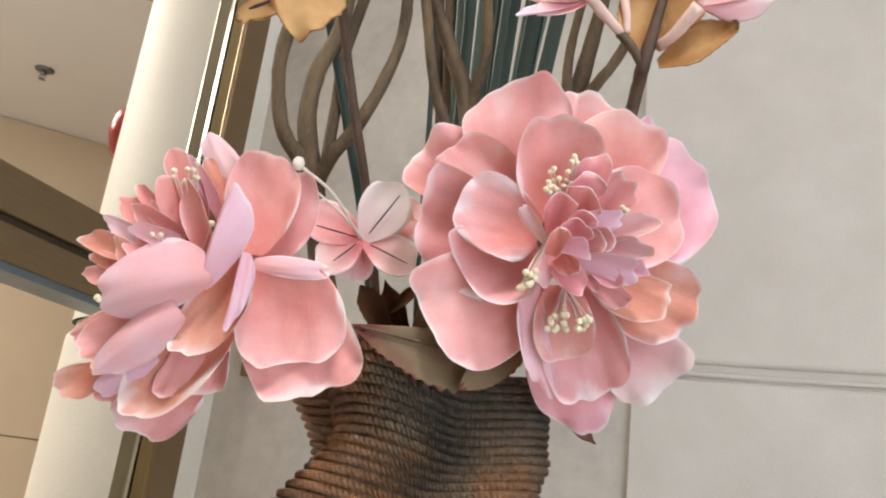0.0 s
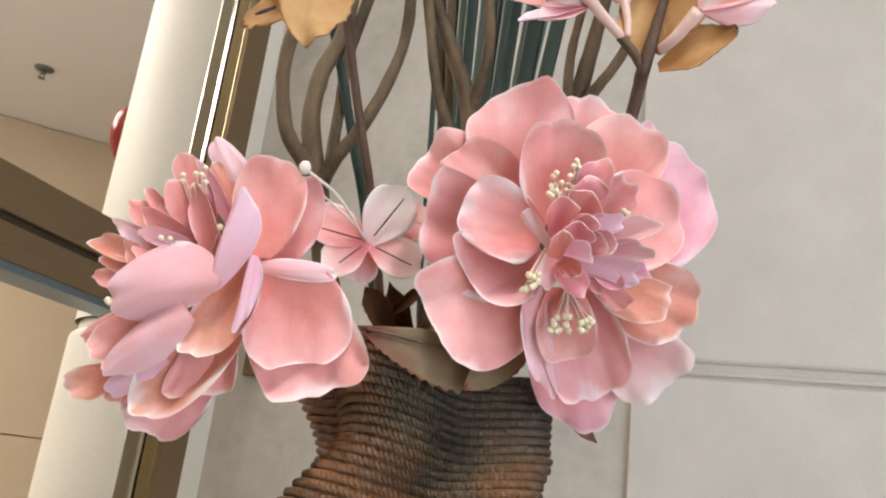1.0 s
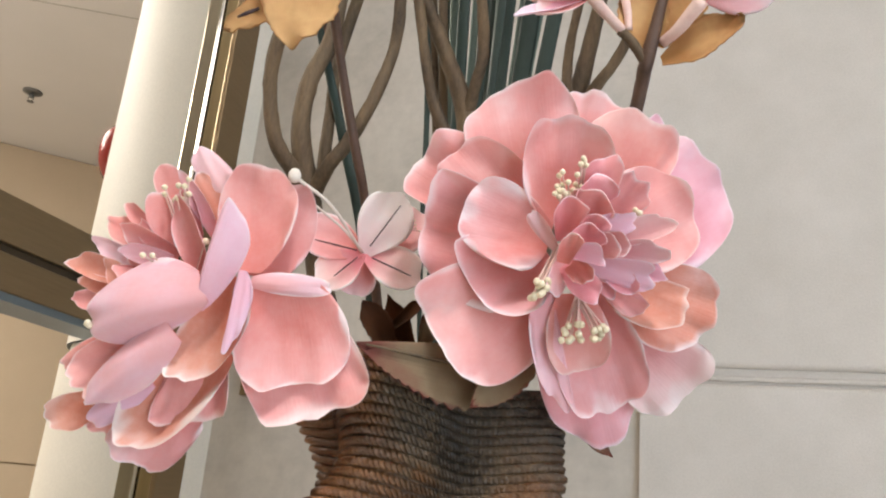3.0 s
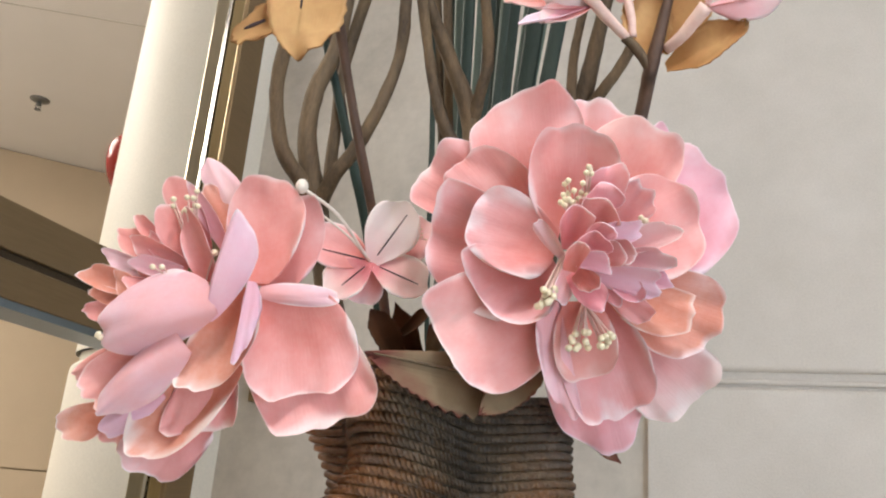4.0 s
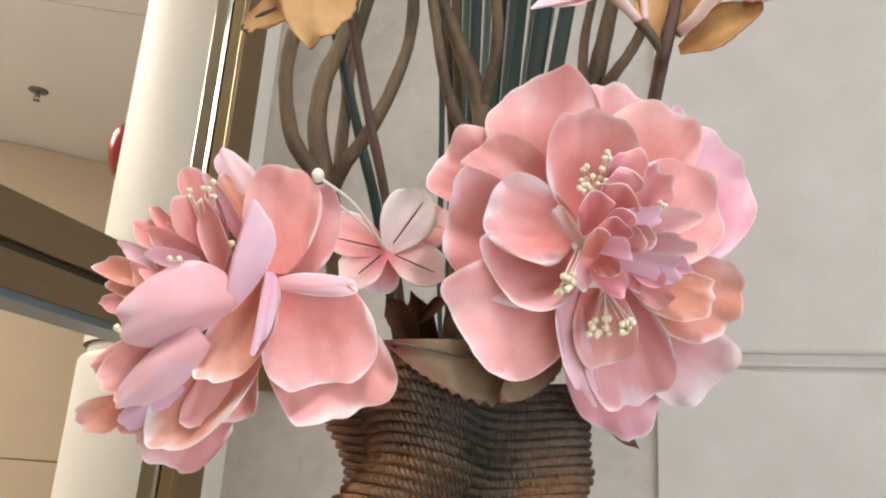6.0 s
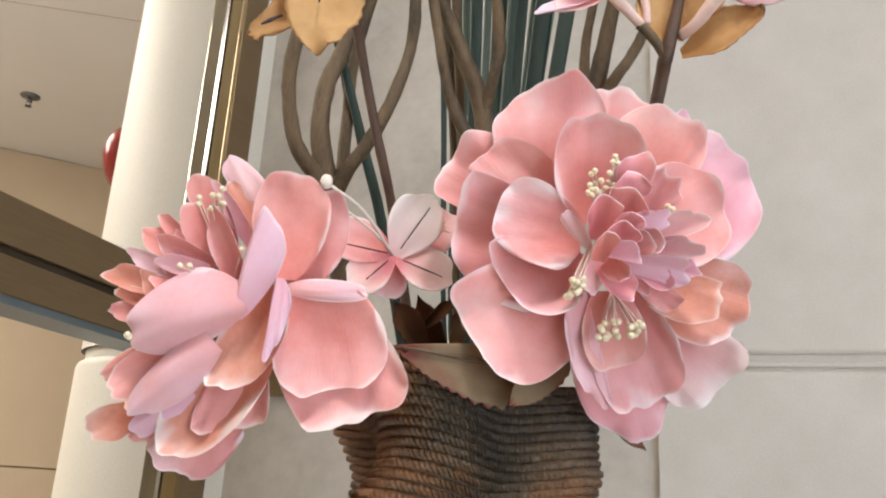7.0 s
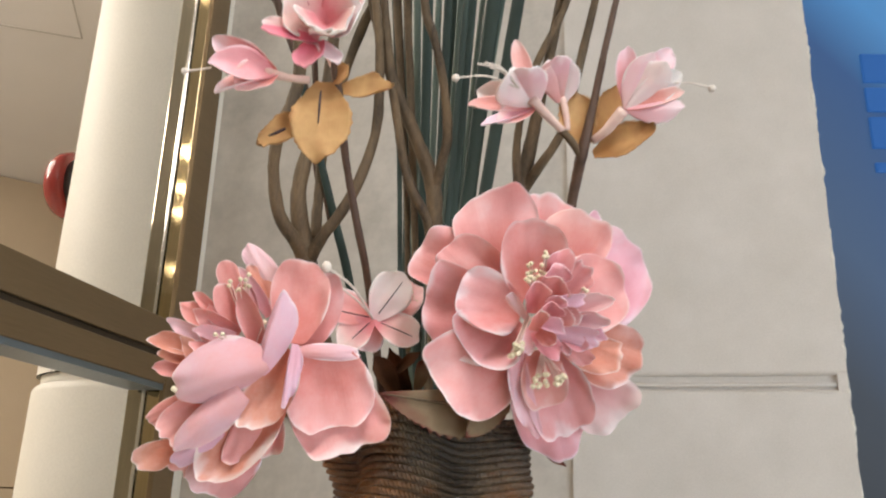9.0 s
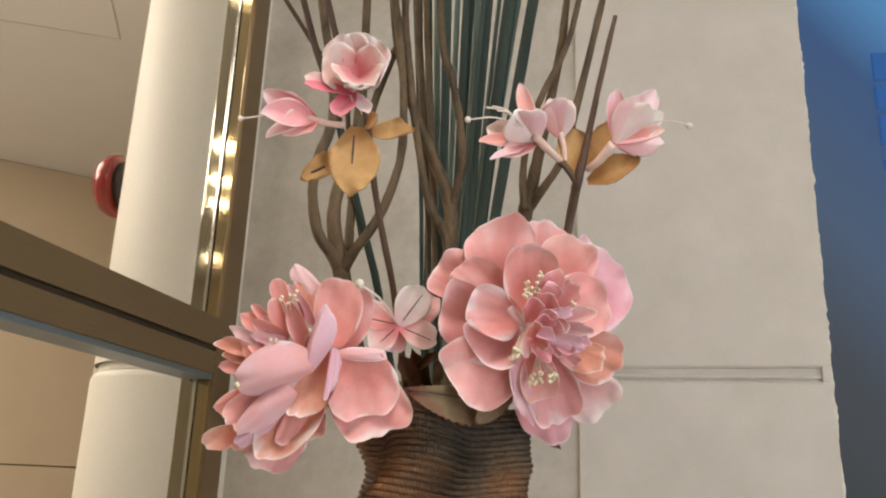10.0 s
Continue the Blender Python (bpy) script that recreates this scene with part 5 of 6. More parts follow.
# ---- branches ----
antler_branch = thing("branch", (-0.1024, 0.6610, 1.5203), "grey-brown branch forking into curved arms in the vase", "branch", "branches")
under(part("trunk", tube_bm([(-0.0704, 0.6828, 1.4534, 0.0100), (-0.0928, 0.6548, 1.5433, 0.0100), (-0.1042, 0.6374, 1.5995, 0.0095), (-0.1107, 0.6279, 1.6303, 0.0088), (-0.1152, 0.6173, 1.6621, 0.0074), (-0.1109, 0.6112, 1.6973, 0.0068), (-0.0987, 0.6111, 1.7370, 0.0062), (-0.0909, 0.5979, 1.8078, 0.0060), (-0.0888, 0.5826, 1.8601, 0.0048), (-0.0871, 0.5622, 1.9297, 0.0042)], 8, 0.12, 5, flatten=1.0, seed=83), BARK), antler_branch)
under(part("arm", tube_bm([(-0.1064, 0.6340, 1.6108, 0.0071), (-0.1154, 0.6189, 1.6247, 0.0064), (-0.1276, 0.6021, 1.6436, 0.0058), (-0.1336, 0.5903, 1.6821, 0.0058), (-0.1290, 0.5816, 1.7127, 0.0058), (-0.1200, 0.5832, 1.7449, 0.0058), (-0.1166, 0.5850, 1.7748, 0.0059), (-0.1197, 0.5732, 1.8143, 0.0053), (-0.1276, 0.5611, 1.8537, 0.0047), (-0.1344, 0.5457, 1.9045, 0.0041)], 8, 0.12, 5, flatten=1.0, seed=84), BARK), antler_branch)
under(part("arm", tube_bm([(-0.1053, 0.6341, 1.6108, 0.0065), (-0.0899, 0.6187, 1.6312, 0.0058), (-0.0773, 0.6147, 1.6473, 0.0053), (-0.0604, 0.6071, 1.6770, 0.0053), (-0.0483, 0.6058, 1.7194, 0.0047), (-0.0448, 0.5965, 1.7518, 0.0047), (-0.0452, 0.5823, 1.7999, 0.0041), (-0.0508, 0.5669, 1.8507, 0.0041), (-0.0578, 0.5499, 1.9072, 0.0035)], 8, 0.12, 5, flatten=1.0, seed=85), BARK), antler_branch)
under(part("arm", tube_bm([(-0.1033, 0.6472, 1.6362, 0.0052), (-0.1022, 0.6430, 1.6804, 0.0050), (-0.0992, 0.6365, 1.7298, 0.0048), (-0.0826, 0.6234, 1.7939, 0.0049), (-0.0650, 0.6104, 1.8420, 0.0049), (-0.0520, 0.6024, 1.8721, 0.0043), (-0.0469, 0.5852, 1.9316, 0.0037)], 8, 0.12, 5, flatten=1.0, seed=86), BARK), antler_branch)
centre_branch = thing("branch", (0.0068, 0.6869, 1.5272), "brown branch forking in a narrow loop", "branch", "branches")
under(part("trunk", tube_bm([(0.0048, 0.7125, 1.4579, 0.0073), (0.0099, 0.6784, 1.5747, 0.0073), (0.0074, 0.6576, 1.6446, 0.0073), (0.0041, 0.6437, 1.6911, 0.0079), (-0.0094, 0.6326, 1.7256, 0.0061), (-0.0252, 0.6211, 1.7612, 0.0055), (-0.0392, 0.6104, 1.7946, 0.0055), (-0.0476, 0.6013, 1.8234, 0.0055), (-0.0563, 0.5888, 1.8639, 0.0049), (-0.0637, 0.5678, 1.9336, 0.0043)], 8, 0.12, 5, flatten=1.0, seed=87), BARK), centre_branch)
under(part("arm", tube_bm([(0.0054, 0.6455, 1.6853, 0.0055), (0.0138, 0.6280, 1.7111, 0.0048), (0.0176, 0.6222, 1.7315, 0.0048), (0.0138, 0.6101, 1.7717, 0.0042), (0.0046, 0.5969, 1.8146, 0.0042), (-0.0063, 0.5950, 1.8540, 0.0043), (-0.0127, 0.5706, 1.9354, 0.0036)], 8, 0.12, 5, flatten=1.0, seed=88), BARK), centre_branch)
under(part("arm", tube_bm([(0.0049, 0.6584, 1.5704, 0.0042), (0.0024, 0.6364, 1.6444, 0.0042), (-0.0112, 0.6273, 1.6724, 0.0048), (-0.0213, 0.6184, 1.7006, 0.0042), (-0.0305, 0.6027, 1.7515, 0.0042), (-0.0373, 0.5889, 1.7969, 0.0042), (-0.0431, 0.5718, 1.8537, 0.0036), (-0.0492, 0.5513, 1.9219, 0.0036)], 8, 0.12, 5, flatten=1.0, seed=89), BARK), centre_branch)
under(part("arm", tube_bm([(-0.0172, 0.7171, 1.5437, 0.0029), (-0.0216, 0.6777, 1.6762, 0.0029), (-0.0295, 0.6418, 1.7965, 0.0037), (-0.0347, 0.6202, 1.8687, 0.0044), (-0.0375, 0.5951, 1.9530, 0.0044)], 8, 0.12, 5, flatten=1.0, seed=90), BARK), centre_branch)
under(part("arm", tube_bm([(-0.0074, 0.7041, 1.5544, 0.0031), (-0.0140, 0.6686, 1.6734, 0.0037), (-0.0200, 0.6332, 1.7924, 0.0037), (-0.0244, 0.6118, 1.8638, 0.0037), (-0.0291, 0.5870, 1.9471, 0.0031)], 8, 0.12, 5, flatten=1.0, seed=91), BARK), centre_branch)
right_branch = thing("branch", (0.0699, 0.6804, 1.5279), "brown-grey branch with three upright arms", "branch", "branches")
under(part("trunk", tube_bm([(0.0414, 0.6991, 1.4581, 0.0084), (0.0686, 0.6601, 1.5966, 0.0084), (0.0822, 0.6406, 1.6659, 0.0078), (0.0882, 0.6324, 1.6948, 0.0078), (0.0959, 0.6227, 1.7294, 0.0060), (0.1041, 0.6114, 1.7698, 0.0054), (0.1123, 0.6000, 1.8102, 0.0048), (0.1204, 0.5869, 1.8564, 0.0042), (0.1279, 0.5654, 1.9312, 0.0036)], 8, 0.12, 5, flatten=1.0, seed=92), BARK), right_branch)
under(part("arm", tube_bm([(0.0846, 0.6270, 1.6770, 0.0053), (0.0811, 0.6184, 1.7052, 0.0041), (0.0834, 0.6094, 1.7365, 0.0035), (0.0944, 0.5966, 1.7822, 0.0035), (0.1142, 0.5860, 1.8226, 0.0035), (0.1283, 0.5768, 1.8570, 0.0030), (0.1436, 0.5576, 1.9256, 0.0030)], 8, 0.12, 5, flatten=1.0, seed=93), BARK), right_branch)
under(part("arm", tube_bm([(0.0885, 0.6358, 1.6833, 0.0054), (0.1018, 0.6213, 1.7003, 0.0047), (0.1162, 0.6162, 1.7206, 0.0041), (0.1264, 0.6101, 1.7436, 0.0041), (0.1356, 0.5989, 1.7836, 0.0041), (0.1504, 0.5919, 1.8460, 0.0036), (0.1620, 0.5774, 1.8980, 0.0036), (0.1685, 0.5676, 1.9326, 0.0030)], 8, 0.12, 5, flatten=1.0, seed=94), BARK), right_branch)
left_twigs = thing("branch", (-0.1245, 0.6403, 1.7272), "thin dark twigs crossing behind the blossoms", "branch", "branches")
under(part("twig", tube_bm([(-0.0956, 0.6820, 1.6631, 0.0032), (-0.1232, 0.6430, 1.7894, 0.0032), (-0.1498, 0.6201, 1.8612, 0.0038), (-0.1687, 0.5994, 1.9272, 0.0038), (-0.1834, 0.5861, 1.9691, 0.0032)], 8, 0.12, 5, flatten=1.0, seed=95), TWIG), left_twigs)
under(part("twig", tube_bm([(-0.1106, 0.6799, 1.7023, 0.0026), (-0.1355, 0.6388, 1.8362, 0.0026), (-0.1599, 0.6245, 1.8795, 0.0026), (-0.1894, 0.6097, 1.9232, 0.0026), (-0.2112, 0.5967, 1.9622, 0.0019)], 8, 0.12, 5, flatten=1.0, seed=96), TWIG), left_twigs)
under(part("twig", tube_bm([(-0.1060, 0.6413, 1.7279, 0.0031), (-0.1126, 0.6148, 1.8166, 0.0031), (-0.1221, 0.6020, 1.8578, 0.0037), (-0.1341, 0.5874, 1.9048, 0.0037), (-0.1409, 0.5765, 1.9401, 0.0031)], 8, 0.12, 5, flatten=1.0, seed=97), TWIG), left_twigs)


# ---- reeds ----
reed = thing("reed", (-0.0207, 0.6754, 1.5247), "dark green upright reed blade", "reed", "reeds in the vase")
under(part("blade", tube_bm([(-0.0069, 0.6846, 1.4613, 0.0019), (-0.0207, 0.6754, 1.5247, 0.0019), (-0.0295, 0.6584, 1.7224, 0.0025), (-0.0415, 0.6187, 1.9253, 0.0026), (-0.0478, 0.6064, 2.0367, 0.0021)], 8, 0.05, 5, flatten=0.22, seed=98), REED), reed)
reed = thing("reed", (-0.0078, 0.6961, 1.5282), "dark green upright reed blade", "reed", "reeds in the vase")
under(part("blade", tube_bm([(0.0062, 0.7057, 1.4634, 0.0039), (-0.0078, 0.6961, 1.5282, 0.0039), (-0.0066, 0.6784, 1.7305, 0.0051), (-0.0064, 0.6381, 1.9380, 0.0052), (-0.0060, 0.6255, 2.0518, 0.0043)], 8, 0.05, 5, flatten=0.22, seed=99), REED), reed)
reed = thing("reed", (-0.0035, 0.7064, 1.5299), "grey-green upright reed blade", "reed", "reeds in the vase")
under(part("blade", tube_bm([(0.0106, 0.7162, 1.4643, 0.0024), (-0.0035, 0.7064, 1.5299, 0.0025), (0.0009, 0.6882, 1.7344, 0.0032), (0.0048, 0.6475, 1.9442, 0.0033), (0.0074, 0.6347, 2.0591, 0.0027)], 8, 0.05, 5, flatten=0.22, seed=100), PALEREED), reed)
reed = thing("reed", (0.0032, 0.6967, 1.5286), "dark green upright reed blade", "reed", "reeds in the vase")
under(part("blade", tube_bm([(0.0171, 0.7063, 1.4638, 0.0034), (0.0032, 0.6967, 1.5286, 0.0034), (0.0095, 0.6793, 1.7310, 0.0045), (0.0157, 0.6394, 1.9388, 0.0046), (0.0196, 0.6269, 2.0527, 0.0037)], 8, 0.05, 5, flatten=0.22, seed=101), REED), reed)
reed = thing("reed", (0.0083, 0.7170, 1.5318), "grey-green upright reed blade", "reed", "reeds in the vase")
under(part("blade", tube_bm([(0.0224, 0.7270, 1.4656, 0.0025), (0.0083, 0.7170, 1.5318, 0.0025), (0.0180, 0.6985, 1.7386, 0.0033), (0.0282, 0.6575, 1.9508, 0.0033), (0.0343, 0.6446, 2.0668, 0.0027)], 8, 0.05, 5, flatten=0.22, seed=102), PALEREED), reed)
reed = thing("reed", (0.0142, 0.6973, 1.5290), "dark green upright reed blade", "reed", "reeds in the vase")
under(part("blade", tube_bm([(0.0279, 0.7069, 1.4641, 0.0034), (0.0142, 0.6973, 1.5290, 0.0034), (0.0273, 0.6803, 1.7316, 0.0045), (0.0418, 0.6408, 1.9397, 0.0046), (0.0502, 0.6286, 2.0538, 0.0037)], 8, 0.05, 5, flatten=0.22, seed=103), REED), reed)
reed = thing("reed", (0.0212, 0.7077, 1.5307), "dark green upright reed blade", "reed", "reeds in the vase")
under(part("blade", tube_bm([(0.0349, 0.7175, 1.4652, 0.0059), (0.0212, 0.7077, 1.5307, 0.0059), (0.0420, 0.6904, 1.7358, 0.0077), (0.0660, 0.6509, 1.9463, 0.0079), (0.0796, 0.6387, 2.0616, 0.0065)], 8, 0.05, 5, flatten=0.22, seed=104), REED), reed)
reed = thing("reed", (0.0154, 0.7274, 1.5336), "grey-green upright reed blade", "reed", "reeds in the vase")
under(part("blade", tube_bm([(0.0296, 0.7376, 1.4666, 0.0020), (0.0154, 0.7274, 1.5336, 0.0020), (0.0332, 0.7087, 1.7428, 0.0026), (0.0535, 0.6677, 1.9574, 0.0027), (0.0651, 0.6548, 2.0747, 0.0022)], 8, 0.05, 5, flatten=0.22, seed=105), PALEREED), reed)
reed = thing("reed", (0.0313, 0.6983, 1.5296), "dark green upright reed blade", "reed", "reeds in the vase")
under(part("blade", tube_bm([(0.0448, 0.7078, 1.4647, 0.0048), (0.0313, 0.6983, 1.5296, 0.0049), (0.0595, 0.6820, 1.7328, 0.0064), (0.0925, 0.6436, 1.9415, 0.0065), (0.1112, 0.6320, 2.0559, 0.0053)], 8, 0.05, 5, flatten=0.22, seed=106), REED), reed)
reed = thing("reed", (-0.0141, 0.7158, 1.5310), "grey-green upright reed blade", "reed", "reeds in the vase")
under(part("blade", tube_bm([(0.0002, 0.7258, 1.4648, 0.0030), (-0.0141, 0.7158, 1.5310, 0.0030), (-0.0160, 0.6966, 1.7374, 0.0039), (-0.0196, 0.6549, 1.9491, 0.0040), (-0.0213, 0.6416, 2.0649, 0.0033)], 8, 0.05, 5, flatten=0.22, seed=107), PALEREED), reed)
reed = thing("reed", (0.0074, 0.7370, 1.5349), "dark green upright reed blade", "reed", "reeds in the vase")
under(part("blade", tube_bm([(0.0217, 0.7474, 1.4671, 0.0045), (0.0074, 0.7370, 1.5349, 0.0046), (0.0149, 0.7171, 1.7458, 0.0060), (0.0223, 0.6747, 1.9620, 0.0061), (0.0269, 0.6611, 2.0802, 0.0050)], 8, 0.05, 5, flatten=0.22, seed=108), REED), reed)
reed = thing("reed", (0.0103, 0.6771, 1.5258), "dark green upright reed blade", "reed", "reeds in the vase")
under(part("blade", tube_bm([(0.0238, 0.6863, 1.4624, 0.0024), (0.0103, 0.6771, 1.5258, 0.0024), (0.0223, 0.6612, 1.7242, 0.0031), (0.0356, 0.6229, 1.9280, 0.0032), (0.0434, 0.6114, 2.0399, 0.0026)], 8, 0.05, 5, flatten=0.22, seed=109), REED), reed)
reed = thing("reed", (-0.0205, 0.7254, 1.5323), "dark green upright reed blade", "reed", "reeds in the vase")
under(part("blade", tube_bm([(-0.0060, 0.7357, 1.4654, 0.0035), (-0.0205, 0.7254, 1.5323, 0.0035), (-0.0247, 0.7055, 1.7407, 0.0046), (-0.0311, 0.6630, 1.9544, 0.0047), (-0.0343, 0.6493, 2.0712, 0.0038)], 8, 0.05, 5, flatten=0.22, seed=110), REED), reed)
reed = thing("reed", (0.0188, 0.7376, 1.5353), "grey-green upright reed blade", "reed", "reeds in the vase")
under(part("blade", tube_bm([(0.0331, 0.7480, 1.4675, 0.0025), (0.0188, 0.7376, 1.5353, 0.0026), (0.0454, 0.7188, 1.7468, 0.0033), (0.0766, 0.6777, 1.9640, 0.0034), (0.0941, 0.6648, 2.0825, 0.0028)], 8, 0.05, 5, flatten=0.22, seed=111), PALEREED), reed)
reed = thing("reed", (-0.0739, 0.6815, 1.5986), "dark narrow reed blade", "reed", "reeds in the vase")
under(part("blade", tube_bm([(-0.0498, 0.6941, 1.4904, 0.0042), (-0.0712, 0.6605, 1.5998, 0.0042), (-0.0842, 0.6452, 1.6486, 0.0042), (-0.0959, 0.6318, 1.6917, 0.0036), (-0.1153, 0.6102, 1.7606, 0.0030), (-0.1233, 0.5978, 1.8009, 0.0018)], 8, 0.05, 5, flatten=0.3, seed=112), REED), reed)


# ---- small blossoms on stems ----
left_spray = thing("blossom_stem", (-0.0339, 0.5136, 1.5392), "reddish stem with pink buds and yellowed leaves", "flower stem", "small blossoms")
under(part("stem", tube_bm([(-0.0275, 0.5942, 1.4798, 0.0032), (-0.0391, 0.5468, 1.5673, 0.0031), (-0.0475, 0.5235, 1.6091, 0.0031), (-0.0551, 0.5005, 1.6498, 0.0030), (-0.0573, 0.4711, 1.6783, 0.0035), (-0.0597, 0.4534, 1.7023, 0.0034), (-0.0639, 0.4484, 1.7185, 0.0029)], 8, 0.12, 5, flatten=1.0, seed=113), TWIG), left_spray)
petal(left_spray, "leaf", (-0.0673, 0.4558, 1.6927), (-0.0671, 0.4537, 1.6287), (0.14, -0.98, 0.10), 0.0455, LEAF, label="yellowed serrated leaf", cup=0.15, teeth=0.06, point=0.4, nu=22, nv=14, wide=0.5, lip=0, seed=114)
petal(left_spray, "leaf", (-0.0794, 0.4706, 1.6752), (-0.1146, 0.4663, 1.6466), (0.05, -0.98, 0.18), 0.0246, LEAF, cup=0.2, teeth=0.07, point=0.6, lip=0, wide=0.5, seed=115)
petal(left_spray, "leaf", (-0.0600, 0.4668, 1.6924), (-0.0161, 0.4595, 1.6912), (0.04, -0.97, 0.25), 0.0221, LEAF, cup=0.3, teeth=0.07, point=0.5, lip=0, wide=0.5, seed=116)
petal(left_spray, "leaf", (-0.0609, 0.4561, 1.6929), (-0.0485, 0.4445, 1.6997), (0.04, -0.97, 0.25), 0.0169, LEAF, cup=0.3, point=0.5, lip=0, wide=0.5, seed=117)
petal(left_spray, "petal", (-0.0691, 0.4545, 1.7391), (-0.0864, 0.4381, 1.7696), (0.29, -0.78, -0.56), 0.0415, BLUSH, cup=0.5, ruffle=0.05, wide=0.62, stalk=0.45, bend=0.12, seed=118)
petal(left_spray, "petal", (-0.0691, 0.4545, 1.7391), (-0.0540, 0.4399, 1.7707), (-0.17, -0.80, -0.58), 0.0444, BLUSH, cup=0.5, ruffle=0.05, wide=0.62, stalk=0.45, bend=0.12, seed=119)
petal(left_spray, "petal", (-0.0691, 0.4545, 1.7391), (-0.0402, 0.4363, 1.7435), (-0.39, -0.88, -0.27), 0.0402, BLUSH, cup=0.5, ruffle=0.05, wide=0.62, stalk=0.45, bend=0.12, seed=120)
petal(left_spray, "petal", (-0.0691, 0.4545, 1.7391), (-0.0996, 0.4343, 1.7442), (0.50, -0.83, -0.24), 0.0412, BLUSH, cup=0.5, ruffle=0.05, wide=0.62, stalk=0.45, bend=0.12, seed=121)
petal(left_spray, "petal", (-0.0691, 0.4545, 1.7391), (-0.0490, 0.4279, 1.7134), (-0.09, -0.99, 0.13), 0.0378, BLUSH, cup=0.5, ruffle=0.05, wide=0.62, stalk=0.45, bend=0.12, seed=122)
petal(left_spray, "petal", (-0.0691, 0.4545, 1.7391), (-0.0760, 0.4243, 1.7124), (0.23, -0.96, 0.14), 0.0387, BLUSH, cup=0.5, ruffle=0.05, wide=0.62, stalk=0.45, bend=0.12, seed=123)
petal(left_spray, "petal", (-0.0723, 0.4453, 1.7201), (-0.1099, 0.4286, 1.7186), (0.13, -0.87, 0.48), 0.0144, HOT, cup=0.3, ruffle=0.04, wide=0.6, stalk=0.5, seed=124)
petal(left_spray, "petal", (-0.0723, 0.4453, 1.7201), (-0.1119, 0.4374, 1.7308), (0.25, -0.96, 0.14), 0.0165, BLUSH, cup=0.3, ruffle=0.04, wide=0.6, stalk=0.5, seed=125)
petal(left_spray, "petal", (-0.0723, 0.4453, 1.7201), (-0.0792, 0.4343, 1.6919), (-0.15, -0.97, 0.21), 0.0221, HOT, cup=0.3, ruffle=0.04, wide=0.6, stalk=0.5, seed=126)
petal(left_spray, "petal", (-0.0723, 0.4453, 1.7201), (-0.0543, 0.4384, 1.6977), (0.44, -0.90, 0.05), 0.0144, WHITE, cup=0.3, ruffle=0.04, wide=0.6, stalk=0.5, seed=127)
under(part("vein", tube_bm([(-0.0672, 0.4449, 1.6798, 0.0006), (-0.0669, 0.4424, 1.6673, 0.0010), (-0.0669, 0.4424, 1.6531, 0.0005)], 5, 0.12, 5, flatten=1.0, seed=128), INK), left_spray)
under(part("vein", tube_bm([(-0.0936, 0.4602, 1.6575, 0.0010), (-0.1003, 0.4590, 1.6532, 0.0013), (-0.1051, 0.4593, 1.6512, 0.0007)], 5, 0.12, 5, flatten=1.0, seed=129), INK), left_spray)
under(part("stalk", tube_bm([(-0.0597, 0.4534, 1.7023, 0.0029), (-0.0637, 0.4505, 1.7115, 0.0039), (-0.0697, 0.4481, 1.7183, 0.0044)], 8, 0.12, 5, flatten=1.0, seed=130), FILAMENT), left_spray)
under(part("stalk", tube_bm([(-0.0780, 0.4548, 1.6937, 0.0029), (-0.0926, 0.4536, 1.6946, 0.0029), (-0.1097, 0.4514, 1.6982, 0.0039)], 8, 0.12, 5, flatten=1.0, seed=131), FILAMENT), left_spray)
petal(left_spray, "petal", (-0.1024, 0.4520, 1.6975), (-0.1454, 0.4298, 1.6927), (0.05, -1.00, 0.01), 0.0264, MAUVE, cup=0.6, ruffle=0.02, point=0.5, wide=0.5, lip=0.0, seed=132)
petal(left_spray, "petal", (-0.1024, 0.4520, 1.6975), (-0.1491, 0.4423, 1.7202), (0.07, -0.84, -0.55), 0.0219, PINK, cup=0.6, ruffle=0.02, point=0.5, wide=0.5, lip=0.0, seed=133)
petal(left_spray, "petal", (-0.1024, 0.4520, 1.6975), (-0.1431, 0.4451, 1.6765), (0.02, -0.80, 0.60), 0.0194, PINK, cup=0.6, ruffle=0.02, point=0.5, wide=0.5, lip=0.0, seed=134)
petal(left_spray, "petal", (-0.1024, 0.4520, 1.6975), (-0.1275, 0.4407, 1.6773), (0.05, -0.98, 0.18), 0.0289, SALMON, cup=0.6, ruffle=0.02, point=0.5, wide=0.5, lip=0.0, seed=135)
petal(left_spray, "petal", (-0.1024, 0.4520, 1.6975), (-0.1472, 0.4627, 1.7224), (0.07, -0.84, -0.55), 0.0297, PINK, cup=0.6, ruffle=0.02, point=0.5, wide=0.5, lip=0.0, seed=136)
under(part("filament", tube_bm([(-0.1487, 0.4485, 1.6992, 0.0008), (-0.1584, 0.4484, 1.6974, 0.0008), (-0.1667, 0.4482, 1.6962, 0.0009)], 5, 0.12, 5, flatten=1.0, seed=137), WHITE_CORD), left_spray)
under(part("bud_tip", bead_bm((-0.1676, 0.4482, 1.6961), 0.0026), WHITE_CORD, None, "cream bead"), left_spray)
right_spray = thing("blossom_stem", (0.1246, 0.5984, 1.6410), "brown stem with pale pink buds and dry leaves", "flower stem", "small blossoms")
